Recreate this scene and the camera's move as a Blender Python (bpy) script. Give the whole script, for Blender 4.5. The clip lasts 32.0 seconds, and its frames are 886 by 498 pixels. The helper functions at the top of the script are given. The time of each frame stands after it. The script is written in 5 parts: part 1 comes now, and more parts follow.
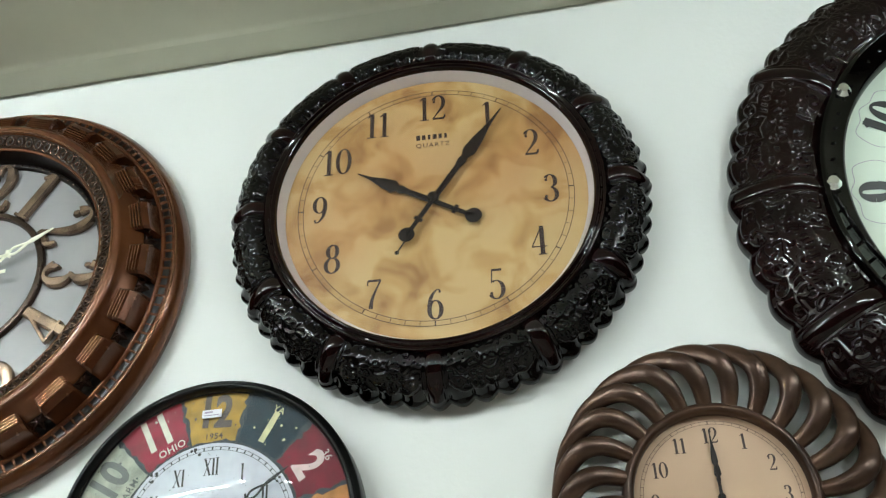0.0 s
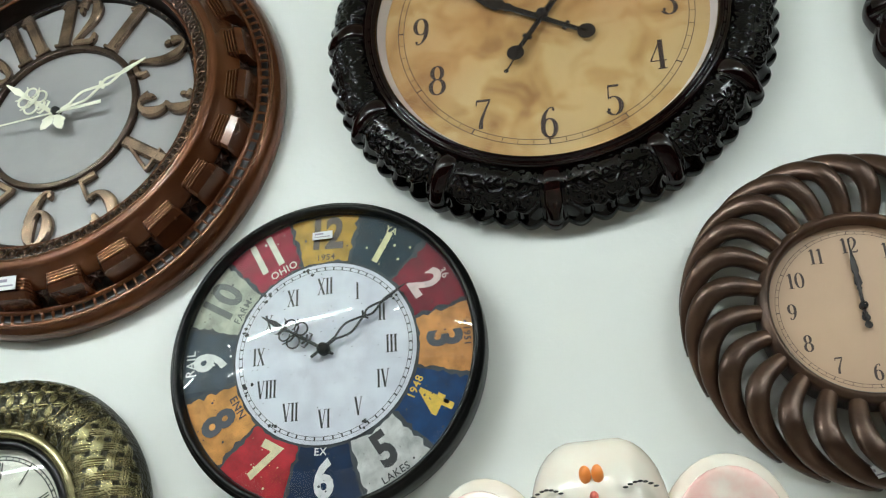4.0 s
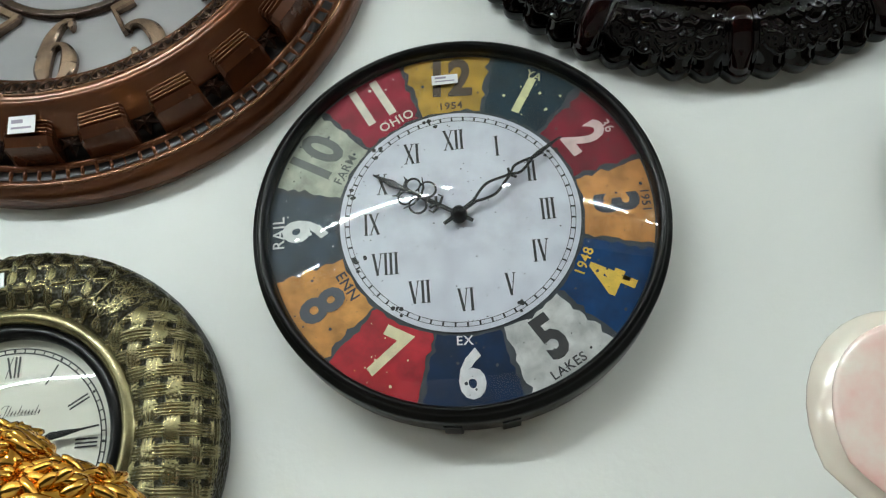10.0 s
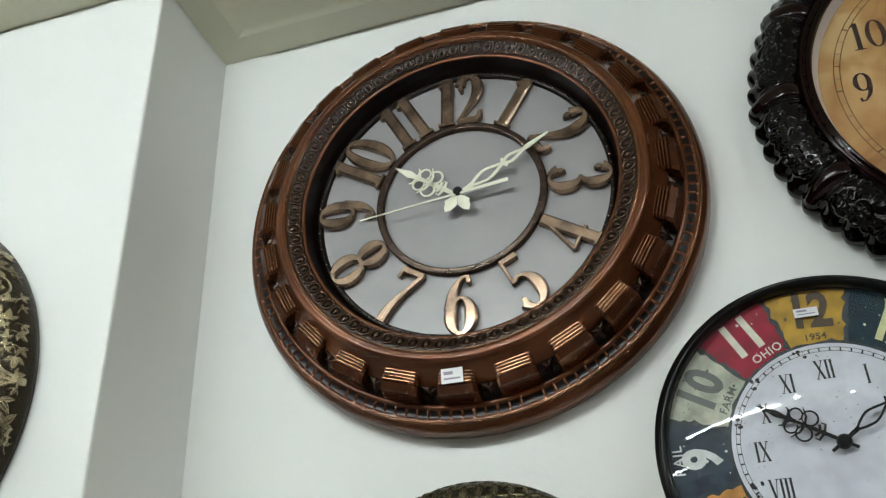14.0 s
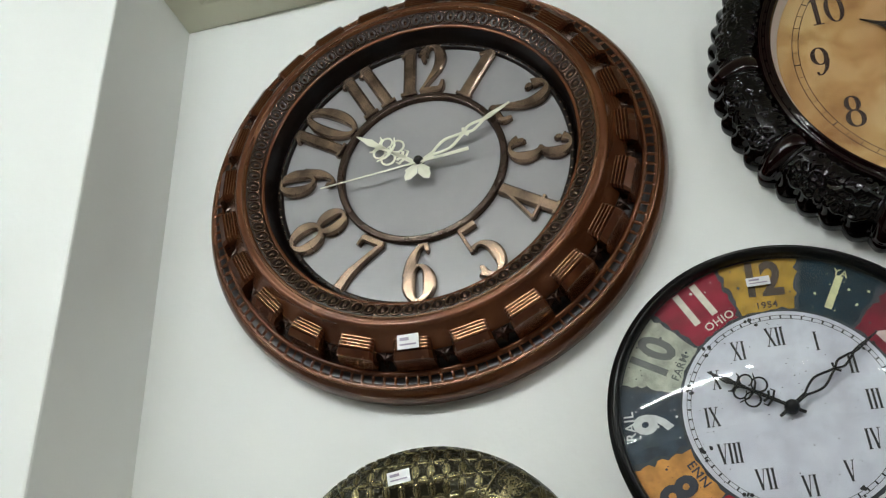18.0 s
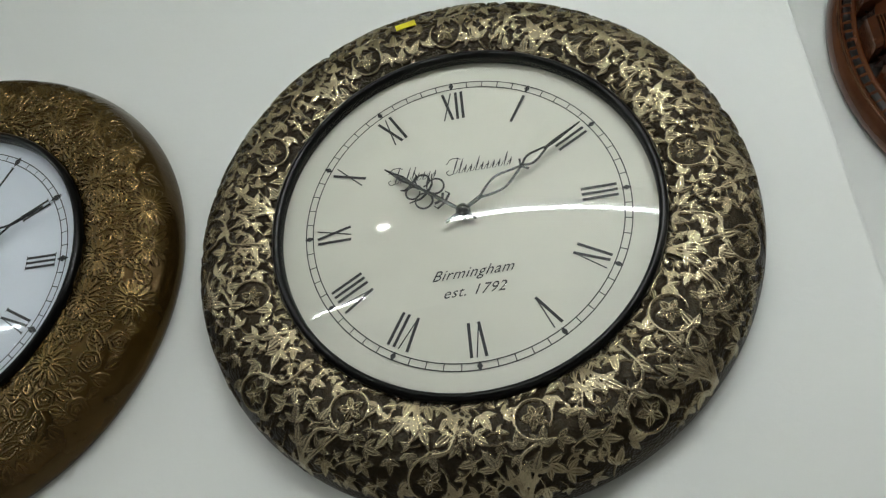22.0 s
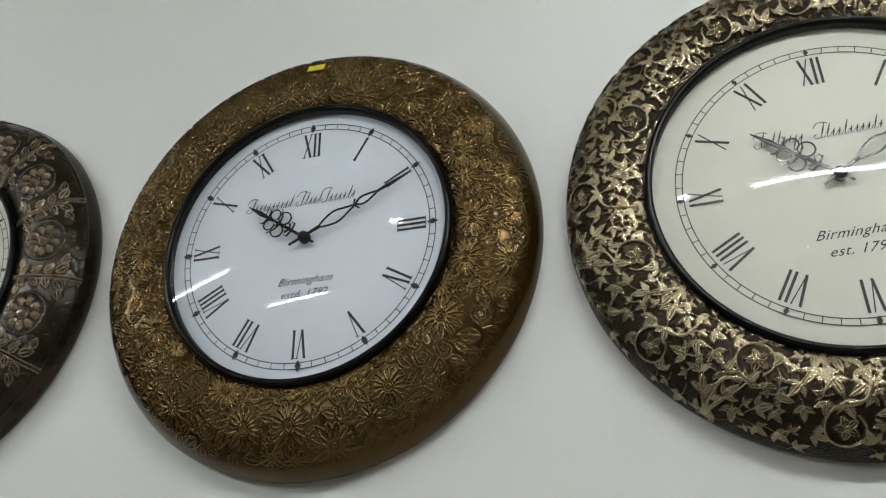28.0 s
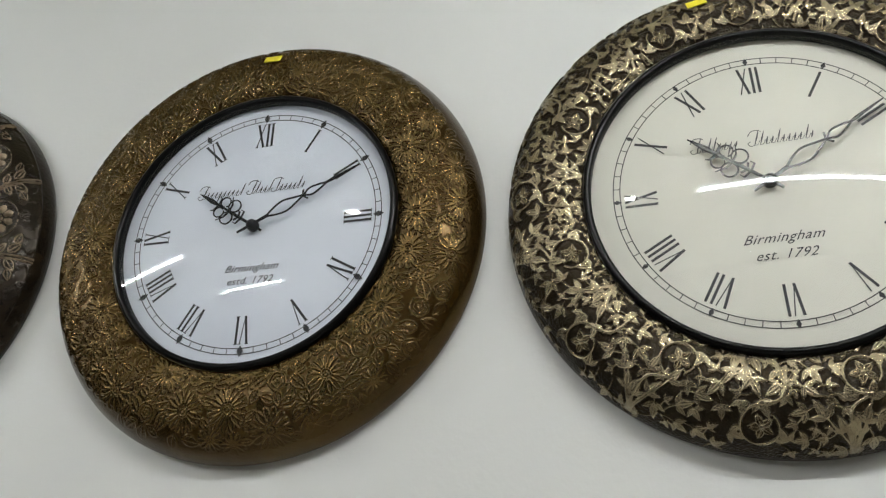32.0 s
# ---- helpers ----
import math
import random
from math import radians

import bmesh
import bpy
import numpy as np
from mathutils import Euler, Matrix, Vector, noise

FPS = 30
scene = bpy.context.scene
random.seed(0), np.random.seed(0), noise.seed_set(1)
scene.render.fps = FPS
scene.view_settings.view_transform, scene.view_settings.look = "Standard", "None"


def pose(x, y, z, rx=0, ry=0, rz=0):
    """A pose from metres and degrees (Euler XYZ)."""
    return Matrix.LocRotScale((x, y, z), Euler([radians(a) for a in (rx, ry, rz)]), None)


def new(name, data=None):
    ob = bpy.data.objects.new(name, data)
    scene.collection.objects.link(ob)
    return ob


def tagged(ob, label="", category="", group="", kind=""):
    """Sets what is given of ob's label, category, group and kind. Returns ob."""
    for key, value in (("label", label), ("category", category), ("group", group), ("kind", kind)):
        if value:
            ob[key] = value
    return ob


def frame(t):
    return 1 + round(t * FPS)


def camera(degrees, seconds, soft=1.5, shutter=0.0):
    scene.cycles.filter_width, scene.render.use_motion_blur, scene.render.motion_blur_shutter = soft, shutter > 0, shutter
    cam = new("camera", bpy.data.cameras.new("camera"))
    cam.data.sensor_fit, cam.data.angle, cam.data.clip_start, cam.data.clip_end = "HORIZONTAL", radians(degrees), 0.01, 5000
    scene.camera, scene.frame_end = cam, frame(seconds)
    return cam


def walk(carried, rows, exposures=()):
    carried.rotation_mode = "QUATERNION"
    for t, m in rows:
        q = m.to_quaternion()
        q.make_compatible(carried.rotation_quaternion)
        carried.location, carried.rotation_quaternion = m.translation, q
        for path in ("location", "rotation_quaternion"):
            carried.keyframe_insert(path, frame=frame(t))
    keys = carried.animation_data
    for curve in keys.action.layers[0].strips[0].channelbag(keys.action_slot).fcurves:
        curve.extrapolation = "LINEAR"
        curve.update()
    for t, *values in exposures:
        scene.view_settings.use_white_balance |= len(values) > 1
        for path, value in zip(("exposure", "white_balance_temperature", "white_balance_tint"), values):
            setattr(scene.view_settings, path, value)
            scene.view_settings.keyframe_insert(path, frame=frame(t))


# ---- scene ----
cam = camera(54.2, 32.0, soft=1.25)
# seconds, x, y, z, turn about x, y, z
ROWS = [
    (0.0, 0.1203, -0.1642, 1.6915, 120.87, 3.98, 8.61),
    (0.5, 0.1159, -0.1587, 1.6918, 120.80, 3.99, 8.54),
    (1.0, 0.1328, -0.1524, 1.6914, 120.93, 3.90, 8.82),
    (1.5, 0.1206, -0.1497, 1.6900, 120.79, 4.03, 8.27),
    (2.0, 0.1124, -0.1401, 1.6894, 120.80, 4.06, 8.28),
    (2.5, 0.1091, -0.1310, 1.6831, 120.97, 4.03, 8.27),
    (3.0, 0.1139, -0.1319, 1.6816, 120.43, 3.80, 8.73),
    (3.5, 0.1058, -0.1398, 1.6786, 118.41, 3.50, 9.44),
    (4.0, 0.0283, -0.1087, 1.6353, 114.71, 3.30, 11.00),
    (4.5, -0.0085, -0.0529, 1.6319, 112.55, 3.16, 14.31),
    (6.5, -0.2262, 0.0270, 1.6198, 114.09, 3.86, 4.69),
    (7.0, -0.2204, 0.0453, 1.6188, 114.29, 4.11, 4.09),
    (7.5, -0.2109, 0.0570, 1.6214, 113.82, 4.29, 4.33),
    (8.0, -0.2126, 0.0621, 1.6165, 113.95, 4.27, 4.42),
    (8.5, -0.2073, 0.0688, 1.6203, 113.76, 4.23, 4.57),
    (9.0, -0.2028, 0.0704, 1.6203, 113.79, 4.26, 4.53),
    (9.5, -0.1996, 0.0716, 1.6191, 113.84, 4.35, 4.36),
    (10.0, -0.2048, 0.0648, 1.6210, 113.53, 4.35, 4.49),
    (10.5, -0.2179, 0.0365, 1.6273, 114.75, 3.77, 6.76),
    (11.0, -0.2508, -0.0527, 1.6658, 116.41, 3.14, 11.27),
    (11.5, -0.3001, -0.1263, 1.6842, 118.14, 2.64, 14.53),
    (12.0, -0.3412, -0.1443, 1.6868, 119.01, 2.10, 16.07),
    (12.5, -0.3477, -0.1408, 1.6899, 119.12, 1.99, 16.81),
    (13.0, -0.3504, -0.1258, 1.6900, 119.22, 2.14, 16.71),
    (13.5, -0.3424, -0.1179, 1.6888, 119.41, 2.23, 16.72),
    (14.0, -0.3418, -0.1339, 1.6908, 120.02, 2.65, 16.89),
    (14.5, -0.3345, -0.1392, 1.6925, 120.77, 2.85, 16.75),
    (16.5, -0.3078, -0.1616, 1.6876, 121.17, 2.75, 16.43),
    (17.0, -0.3077, -0.1531, 1.6839, 121.26, 2.66, 16.73),
    (17.5, -0.3114, -0.1466, 1.6815, 120.62, 2.73, 15.73),
    (18.0, -0.3285, -0.1178, 1.6710, 119.25, 2.79, 15.17),
    (18.5, -0.3319, -0.1222, 1.6801, 117.42, 3.86, 14.39),
    (19.0, -0.3907, -0.1084, 1.6808, 117.01, 5.28, 16.02),
    (19.5, -0.5549, -0.0992, 1.6791, 115.68, 5.86, 18.97),
    (20.0, -0.7464, -0.1269, 1.6477, 115.56, 6.17, 18.12),
    (20.5, -0.9202, -0.1979, 1.6597, 115.42, 5.86, 15.19),
    (21.0, -0.9939, -0.1717, 1.6648, 116.27, 4.82, 15.24),
    (21.5, -1.0529, -0.1048, 1.6493, 118.23, 3.73, 14.48),
    (22.0, -1.1002, -0.1231, 1.6531, 118.26, 4.07, 11.06),
    (22.5, -1.1372, -0.1683, 1.6745, 117.75, 4.94, 6.37),
    (23.0, -1.1523, -0.1842, 1.6764, 117.75, 5.33, 3.73),
    (23.5, -1.1512, -0.1899, 1.6748, 117.82, 5.04, 3.24),
    (24.0, -1.1419, -0.1713, 1.6680, 117.99, 4.72, 3.82),
    (24.5, -1.1334, -0.1914, 1.6831, 116.94, 4.80, 4.57),
    (26.5, -1.1608, -0.1709, 1.6643, 116.82, 4.59, 4.35),
    (27.0, -1.2134, -0.1737, 1.6550, 116.64, 4.60, 6.81),
    (27.5, -1.2791, -0.2100, 1.6573, 116.11, 2.83, 12.55),
    (28.0, -1.3333, -0.2176, 1.6363, 116.57, 1.54, 16.23),
    (28.5, -1.3420, -0.2168, 1.6372, 115.96, 1.25, 17.54),
    (29.0, -1.3662, -0.2489, 1.6427, 113.50, 0.56, 20.94),
    (29.5, -1.4097, -0.2683, 1.6223, 114.08, -1.14, 24.86),
    (30.0, -1.4025, -0.2753, 1.6178, 114.27, -1.54, 25.58),
    (30.5, -1.3978, -0.2719, 1.6143, 114.36, -1.44, 24.92),
    (31.0, -1.3935, -0.2620, 1.6137, 114.93, -1.51, 23.10),
    (31.5, -1.3475, -0.2358, 1.6251, 115.41, -0.76, 19.35),
    (32.0, -1.2924, -0.2215, 1.6258, 116.26, 0.30, 14.40),
]
EXPOSURES = [(0, 0.86, 6150, 5), (4, 0.76, 6150, 5), (9, 0.58, 6120, 6), (13, 0.36, 6250, 8), (17, 0.35, 6300, 11), (18.8, 0.40, 6350, 11), (20, -0.06, 6320, 7), (21, -0.16, 6330, 9), (22.5, -0.18, 6340, 12), (24, -0.16, 6350, 16), (26.5, -0.12, 6380, 15), (29, 0.0, 6400, 14), (32, 0.06, 6440, 16)]
walk(cam, [(t, pose(*row)) for t, *row in ROWS], EXPOSURES)


# ---- world and lamps ----
world = bpy.data.worlds.new("world")
scene.world = world
world.use_nodes = True
world.node_tree.nodes["Background"].inputs[0].default_value = (0.8, 0.88, 1.0, 1)
world.node_tree.nodes["Background"].inputs[1].default_value = 0.05
TUBE_GLOW, SPOT_GLOW = 122.0, 180.0

WALL_A, WALL_B, RETURN_X, CEIL, LEFT_END = 0.675, 0.519, -0.866, 2.538, -2.526


# ---- materials ----
def shader(name, base=(0.5, 0.5, 0.5), rough=0.5, metal=0.0, coat=0.0, vary=0.0, vary_scale=8.0, tint=None,
           bump=0.0, bump_scale=200.0, rough_vary=0.0, kind="noise", spec=0.5):
    m = bpy.data.materials.new(name)
    m.use_nodes = True
    nt = m.node_tree
    p = nt.nodes["Principled BSDF"]
    p.inputs["Base Color"].default_value = (*base, 1)
    p.inputs["Roughness"].default_value = rough
    p.inputs["Metallic"].default_value = metal
    p.inputs["Coat Weight"].default_value = coat
    p.inputs["Coat Roughness"].default_value = 0.08
    p.inputs["Specular IOR Level"].default_value = spec
    co = nt.nodes.new("ShaderNodeTexCoord")
    if vary > 0:
        a = nt.nodes.new("ShaderNodeTexNoise")
        a.inputs["Scale"].default_value = vary_scale
        a.inputs["Detail"].default_value = 6
        a.inputs["Roughness"].default_value = 0.6
        nt.links.new(co.outputs["Object"], a.inputs["Vector"])
        r = nt.nodes.new("ShaderNodeValToRGB")
        t = tint or tuple(c * 0.55 for c in base)
        r.color_ramp.elements[0].color = (*[b * (1 - vary) + c * vary for b, c in zip(base, t)], 1)
        r.color_ramp.elements[1].color = (*base, 1)
        r.color_ramp.elements[0].position, r.color_ramp.elements[1].position = 0.36, 0.62
        nt.links.new(a.outputs["Fac"], r.inputs["Fac"])
        nt.links.new(r.outputs["Color"], p.inputs["Base Color"])
    if rough_vary > 0:
        b = nt.nodes.new("ShaderNodeTexNoise")
        b.inputs["Scale"].default_value = vary_scale * 3
        b.inputs["Detail"].default_value = 4
        nt.links.new(co.outputs["Object"], b.inputs["Vector"])
        q = nt.nodes.new("ShaderNodeMapRange")
        q.inputs["To Min"].default_value, q.inputs["To Max"].default_value = max(rough - rough_vary, 0.02), rough + rough_vary
        nt.links.new(b.outputs["Fac"], q.inputs["Value"])
        nt.links.new(q.outputs["Result"], p.inputs["Roughness"])
    if bump > 0:
        if kind == "noise":
            d = nt.nodes.new("ShaderNodeTexNoise")
            d.inputs["Detail"].default_value = 5
            out = d.outputs["Fac"]
        else:
            d = nt.nodes.new("ShaderNodeTexVoronoi")
            out = d.outputs["Distance"]
        d.inputs["Scale"].default_value = bump_scale
        nt.links.new(co.outputs["Object"], d.inputs["Vector"])
        e = nt.nodes.new("ShaderNodeBump")
        e.inputs["Strength"].default_value = bump
        e.inputs["Distance"].default_value = 0.002
        nt.links.new(out, e.inputs["Height"])
        nt.links.new(e.outputs["Normal"], p.inputs["Normal"])
    return m


def glass_shader(name, rough=0.015, ior=1.5):
    m = bpy.data.materials.new(name)
    m.use_nodes = True
    nt = m.node_tree
    nt.nodes.remove(nt.nodes["Principled BSDF"])
    f = nt.nodes.new("ShaderNodeFresnel")
    f.inputs["IOR"].default_value = ior
    g = nt.nodes.new("ShaderNodeBsdfGlossy")
    g.inputs["Roughness"].default_value = rough
    t = nt.nodes.new("ShaderNodeBsdfTransparent")
    t.inputs["Color"].default_value = (0.97, 0.98, 0.98, 1)
    x = nt.nodes.new("ShaderNodeMixShader")
    nt.links.new(f.outputs[0], x.inputs[0])
    nt.links.new(t.outputs[0], x.inputs[1])
    nt.links.new(g.outputs[0], x.inputs[2])
    nt.links.new(x.outputs[0], nt.nodes["Material Output"].inputs[0])
    return m


def glow(name, colour, strength):
    m = bpy.data.materials.new(name)
    m.use_nodes = True
    p = m.node_tree.nodes["Principled BSDF"]
    p.inputs["Emission Color"].default_value = (*colour, 1)
    p.inputs["Emission Strength"].default_value = strength
    return m


M = {}
M["wall"] = shader("wall_paint", (0.76, 0.77, 0.745), 0.5, vary=0.12, vary_scale=3.0, tint=(0.69, 0.70, 0.675), bump=0.12, bump_scale=180)
M["ceiling"] = shader("ceiling_paint", (0.66, 0.65, 0.52), 0.8, vary=0.15, vary_scale=4.0, bump=0.08, bump_scale=150)
# Floor is out of view; its pale colour bounces light onto the walls.
M["floor"] = shader("bounce_floor", (0.62, 0.59, 0.53), 0.30, vary=0.15)
# Room sides behind the view are made up dark, to darken reflections.
M["far_wall"] = shader("added_dark_wall", (0.055, 0.045, 0.038), 0.6, vary=0.6, vary_scale=2.5, tint=(0.02, 0.017, 0.015))
# Passage walls coloured near black so they stay dark beside the tube.
M["dark"] = shader("near_black_wall", (0.012, 0.012, 0.011), 0.5, vary=0.3)
M["shelf"] = shader("shelf_board", (0.5, 0.46, 0.4), 0.5, vary=0.3)
M["mahogany"] = shader("gloss_mahogany", (0.0010, 0.0006, 0.0005), 0.05, vary=0.6, vary_scale=30, tint=(0.0010, 0.0008, 0.0008), bump=0.012, bump_scale=160, spec=0.24)
M["mahogany_red"] = shader("gloss_red_mahogany", (0.0065, 0.0012, 0.0011), 0.045, vary=0.8, vary_scale=22, tint=(0.003, 0.0011, 0.0011), bump=0.012, bump_scale=160, spec=0.24)
M["mahogany_deep"] = shader("gloss_deep_red_mahogany", (0.0060, 0.0014, 0.0013), 0.045, vary=0.7, vary_scale=16, tint=(0.0018, 0.0009, 0.0009), bump=0.012, bump_scale=160, spec=0.24)
M["parchment"] = shader("parchment_dial", (0.66, 0.42, 0.17), 0.5)
M["brown_ink"] = shader("brown_ink", (0.035, 0.016, 0.012), 0.5)
M["ink"] = shader("black_ink", (0.012, 0.012, 0.012), 0.45)
M["hand_black"] = shader("black_hand", (0.006, 0.006, 0.006), 0.35, spec=0.25)
M["hand_brown"] = shader("dark_brown_hand", (0.012, 0.007, 0.006), 0.4, spec=0.3)
M["hand_steel"] = shader("polished_steel", (0.045, 0.045, 0.045), 0.25, metal=0.6)
M["hand_cream"] = shader("cream_hand", (0.75, 0.74, 0.60), 0.4)
M["white_lip"] = shader("white_liner", (0.62, 0.58, 0.60), 0.35)
M["bezel_black"] = shader("black_bezel", (0.0025, 0.0025, 0.0025), 0.28, spec=0.16)
M["copper_wood"] = shader("copper_brown_plastic", (0.120, 0.0385, 0.0130), 0.25, metal=0.45, coat=0.2, vary=0.75, vary_scale=12, tint=(0.045, 0.0135, 0.0050), bump=0.05, bump_scale=90, rough_vary=0.05, spec=0.30)
# Lighter copper for rubbed ridges and lines, with highlights put into its colour.
M["copper_hi"] = shader("rubbed_copper_highlight", (0.20, 0.085, 0.038), 0.24, metal=0.7, vary=0.7, vary_scale=40, tint=(0.03, 0.011, 0.006))
M["copper_egg"] = shader("worn_copper", (0.090, 0.044, 0.025), 0.18, metal=0.7, vary=0.7, vary_scale=60, tint=(0.012, 0.006, 0.004), spec=0.4)
# Near-black copper; in block and dentil gaps it stands in for shade.
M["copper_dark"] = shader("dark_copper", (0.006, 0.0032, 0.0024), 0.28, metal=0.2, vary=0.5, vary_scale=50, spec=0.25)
M["ring_bronze"] = shader("dark_bronze", (0.060, 0.036, 0.025), 0.25, metal=0.6, vary=0.6, vary_scale=60, tint=(0.022, 0.013, 0.010))
# Leaf copper darkened for the shade of the gaps between blocks.
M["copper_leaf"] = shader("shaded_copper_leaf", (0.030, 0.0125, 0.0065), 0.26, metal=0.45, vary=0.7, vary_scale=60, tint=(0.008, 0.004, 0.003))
M["numeral_copper"] = shader("brushed_bronze", (0.31, 0.215, 0.155), 0.24, metal=0.75, vary=0.9, vary_scale=28, tint=(0.055, 0.034, 0.024), bump=0.10, bump_scale=260)
M["grey_dial"] = shader("grey_dial", (0.29, 0.28, 0.285), 0.30, vary=0.45, vary_scale=14, tint=(0.215, 0.215, 0.225), bump=0.05, bump_scale=90)
M["ivory_dial"] = shader("ivory_dial", (0.70, 0.68, 0.59), 0.5, vary=0.08, vary_scale=10)
M["white_dial"] = shader("white_dial", (0.72, 0.75, 0.80), 0.5, vary=0.06, vary_scale=10)
# Dark patina below the relief level, doubling as shade painted into recesses.
M["brass_ground"] = shader("dark_patina_shade", (0.026, 0.0175, 0.0072), 0.30, metal=0.6, vary=0.7, vary_scale=60, tint=(0.012, 0.009, 0.005), bump=0.4, bump_scale=520, kind="voronoi", spec=0.35)
# Mid tone for leaf blades, so that raised edges stand brighter.
M["brass_blade"] = shader("mid_brass", (0.150, 0.117, 0.062), 0.26, metal=0.85, vary=0.8, vary_scale=80, tint=(0.075, 0.056, 0.030), bump=0.2, bump_scale=420)
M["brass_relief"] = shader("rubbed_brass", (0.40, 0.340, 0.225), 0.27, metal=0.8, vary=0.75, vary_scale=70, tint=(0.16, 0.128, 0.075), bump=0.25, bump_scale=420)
M["bronze_ground"] = shader("brown_bronze", (0.074, 0.042, 0.0090), 0.22, metal=0.65, vary=0.6, vary_scale=24, tint=(0.033, 0.018, 0.0035), bump=0.12, bump_scale=120, spec=0.4)
# Same bronze made lighter, so raised lines carry their highlights in colour.
M["bronze_relief"] = shader("bronze_line_highlight", (0.135, 0.088, 0.031), 0.20, metal=0.78, vary=0.6, vary_scale=60, tint=(0.065, 0.040, 0.012))
M["pewter_ground"] = shader("dark_pewter", (0.032, 0.023, 0.013), 0.26, metal=0.5, vary=0.7, vary_scale=40, tint=(0.011, 0.008, 0.0055), bump=0.25, bump_scale=260, spec=0.4)
# Raised petals and lines painted bright, standing for highlights on the pewter.
M["pewter_relief"] = shader("highlight_pewter", (0.32, 0.245, 0.160), 0.18, metal=0.65, vary=0.6, vary_scale=70, tint=(0.09, 0.066, 0.042))
# Green patina, and also the shade painted into the weave's troughs.
M["weave_ground"] = shader("green_patina_shade", (0.022, 0.019, 0.0085), 0.33, metal=0.5, vary=0.7, vary_scale=50, tint=(0.006, 0.0055, 0.0035), bump=0.6, bump_scale=420, kind="voronoi", spec=0.3)
M["weave_relief"] = shader("antique_brass", (0.245, 0.212, 0.108), 0.26, metal=0.75, vary=0.65, vary_scale=60, tint=(0.07, 0.060, 0.028))
M["sun_rib"] = shader("brown_bronze_plastic", (0.076, 0.040, 0.025), 0.32, metal=0.5, vary=0.85, vary_scale=22, tint=(0.018, 0.010, 0.007), bump=0.08, bump_scale=150, spec=0.4)
M["sun_dial"] = shader("buff_dial", (0.48, 0.32, 0.21), 0.5, vary=0.12, vary_scale=12)
M["pale_dial"] = shader("pale_green_dial", (0.60, 0.68, 0.58), 0.45, vary=0.08, vary_scale=12)
M["gold"] = shader("polished_gold", (0.85, 0.48, 0.09), 0.14, metal=1.0, vary=0.4, vary_scale=40, tint=(0.5, 0.2, 0.03))
M["sticker"] = shader("white_sticker", (0.80, 0.80, 0.82), 0.5)
M["sticker_ink"] = shader("grey_print", (0.32, 0.28, 0.36), 0.6)
M["yellow_sticker"] = shader("yellow_sticker", (0.80, 0.70, 0.03), 0.5, vary=0.15, vary_scale=60)
M["crystal"] = shader("cut_crystal", (0.85, 0.85, 0.85), 0.06, metal=1.0)
M["glass"] = glass_shader("clock_glass", ior=1.43)
M["tube"] = glow("tube_glow", (0.94, 1.0, 0.975), TUBE_GLOW)
M["spot"] = glow("spot_glow", (1.0, 0.98, 0.95), SPOT_GLOW)
M["white_metal"] = shader("white_metal", (0.75, 0.75, 0.73), 0.4)


def parchment_nodes():
    m = M["parchment"]
    nt = m.node_tree
    p = nt.nodes["Principled BSDF"]
    co = nt.nodes.new("ShaderNodeTexCoord")
    n = nt.nodes.new("ShaderNodeTexNoise")
    n.inputs["Scale"].default_value, n.inputs["Detail"].default_value, n.inputs["Distortion"].default_value = 24, 9, 0.6
    r = nt.nodes.new("ShaderNodeValToRGB")
    e = r.color_ramp.elements
    e[0].position, e[0].color = 0.33, (0.31, 0.150, 0.045, 1)
    e[1].position, e[1].color = 0.58, (0.57, 0.395, 0.180, 1)
    k = e.new(0.42)
    k.color = (0.44, 0.262, 0.090, 1)
    k = e.new(0.49)
    k.color = (0.50, 0.317, 0.120, 1)
    n2 = nt.nodes.new("ShaderNodeTexNoise")
    n2.inputs["Scale"].default_value, n2.inputs["Detail"].default_value = 4.2, 3
    r2 = nt.nodes.new("ShaderNodeValToRGB")
    r2.color_ramp.elements[0].position, r2.color_ramp.elements[0].color = 0.33, (0.86, 0.64, 0.56, 1)
    r2.color_ramp.elements[1].position, r2.color_ramp.elements[1].color = 0.55, (1, 1, 1, 1)
    mx = nt.nodes.new("ShaderNodeMix")
    mx.data_type, mx.blend_type = "RGBA", "MULTIPLY"
    mx.inputs[0].default_value = 0.8
    nt.links.new(co.outputs["Object"], n.inputs["Vector"])
    nt.links.new(co.outputs["Object"], n2.inputs["Vector"])
    nt.links.new(n.outputs["Fac"], r.inputs["Fac"])
    nt.links.new(n2.outputs["Fac"], r2.inputs["Fac"])
    nt.links.new(r.outputs["Color"], mx.inputs[6])
    nt.links.new(r2.outputs["Color"], mx.inputs[7])
    nt.links.new(mx.outputs[2], p.inputs["Base Color"])


parchment_nodes()


M["pearl"] = shader("pearl_glaze", (0.80, 0.76, 0.67), 0.18, coat=0.5, vary=0.7, vary_scale=18, tint=(0.80, 0.64, 0.55))
M["pearl_pink"] = shader("pink_glaze", (0.80, 0.46, 0.42), 0.2, coat=0.5, vary=1.0, vary_scale=26, tint=(0.80, 0.72, 0.64))
M["orange_mark"] = shader("orange_paint", (0.85, 0.26, 0.05), 0.3)
M["red_mark"] = shader("red_paint", (0.62, 0.13, 0.10), 0.3, vary=0.4, vary_scale=300)
M["pink_cloth"] = shader("pink_glaze_body", (0.80, 0.36, 0.36), 0.3, vary=0.3, vary_scale=30)


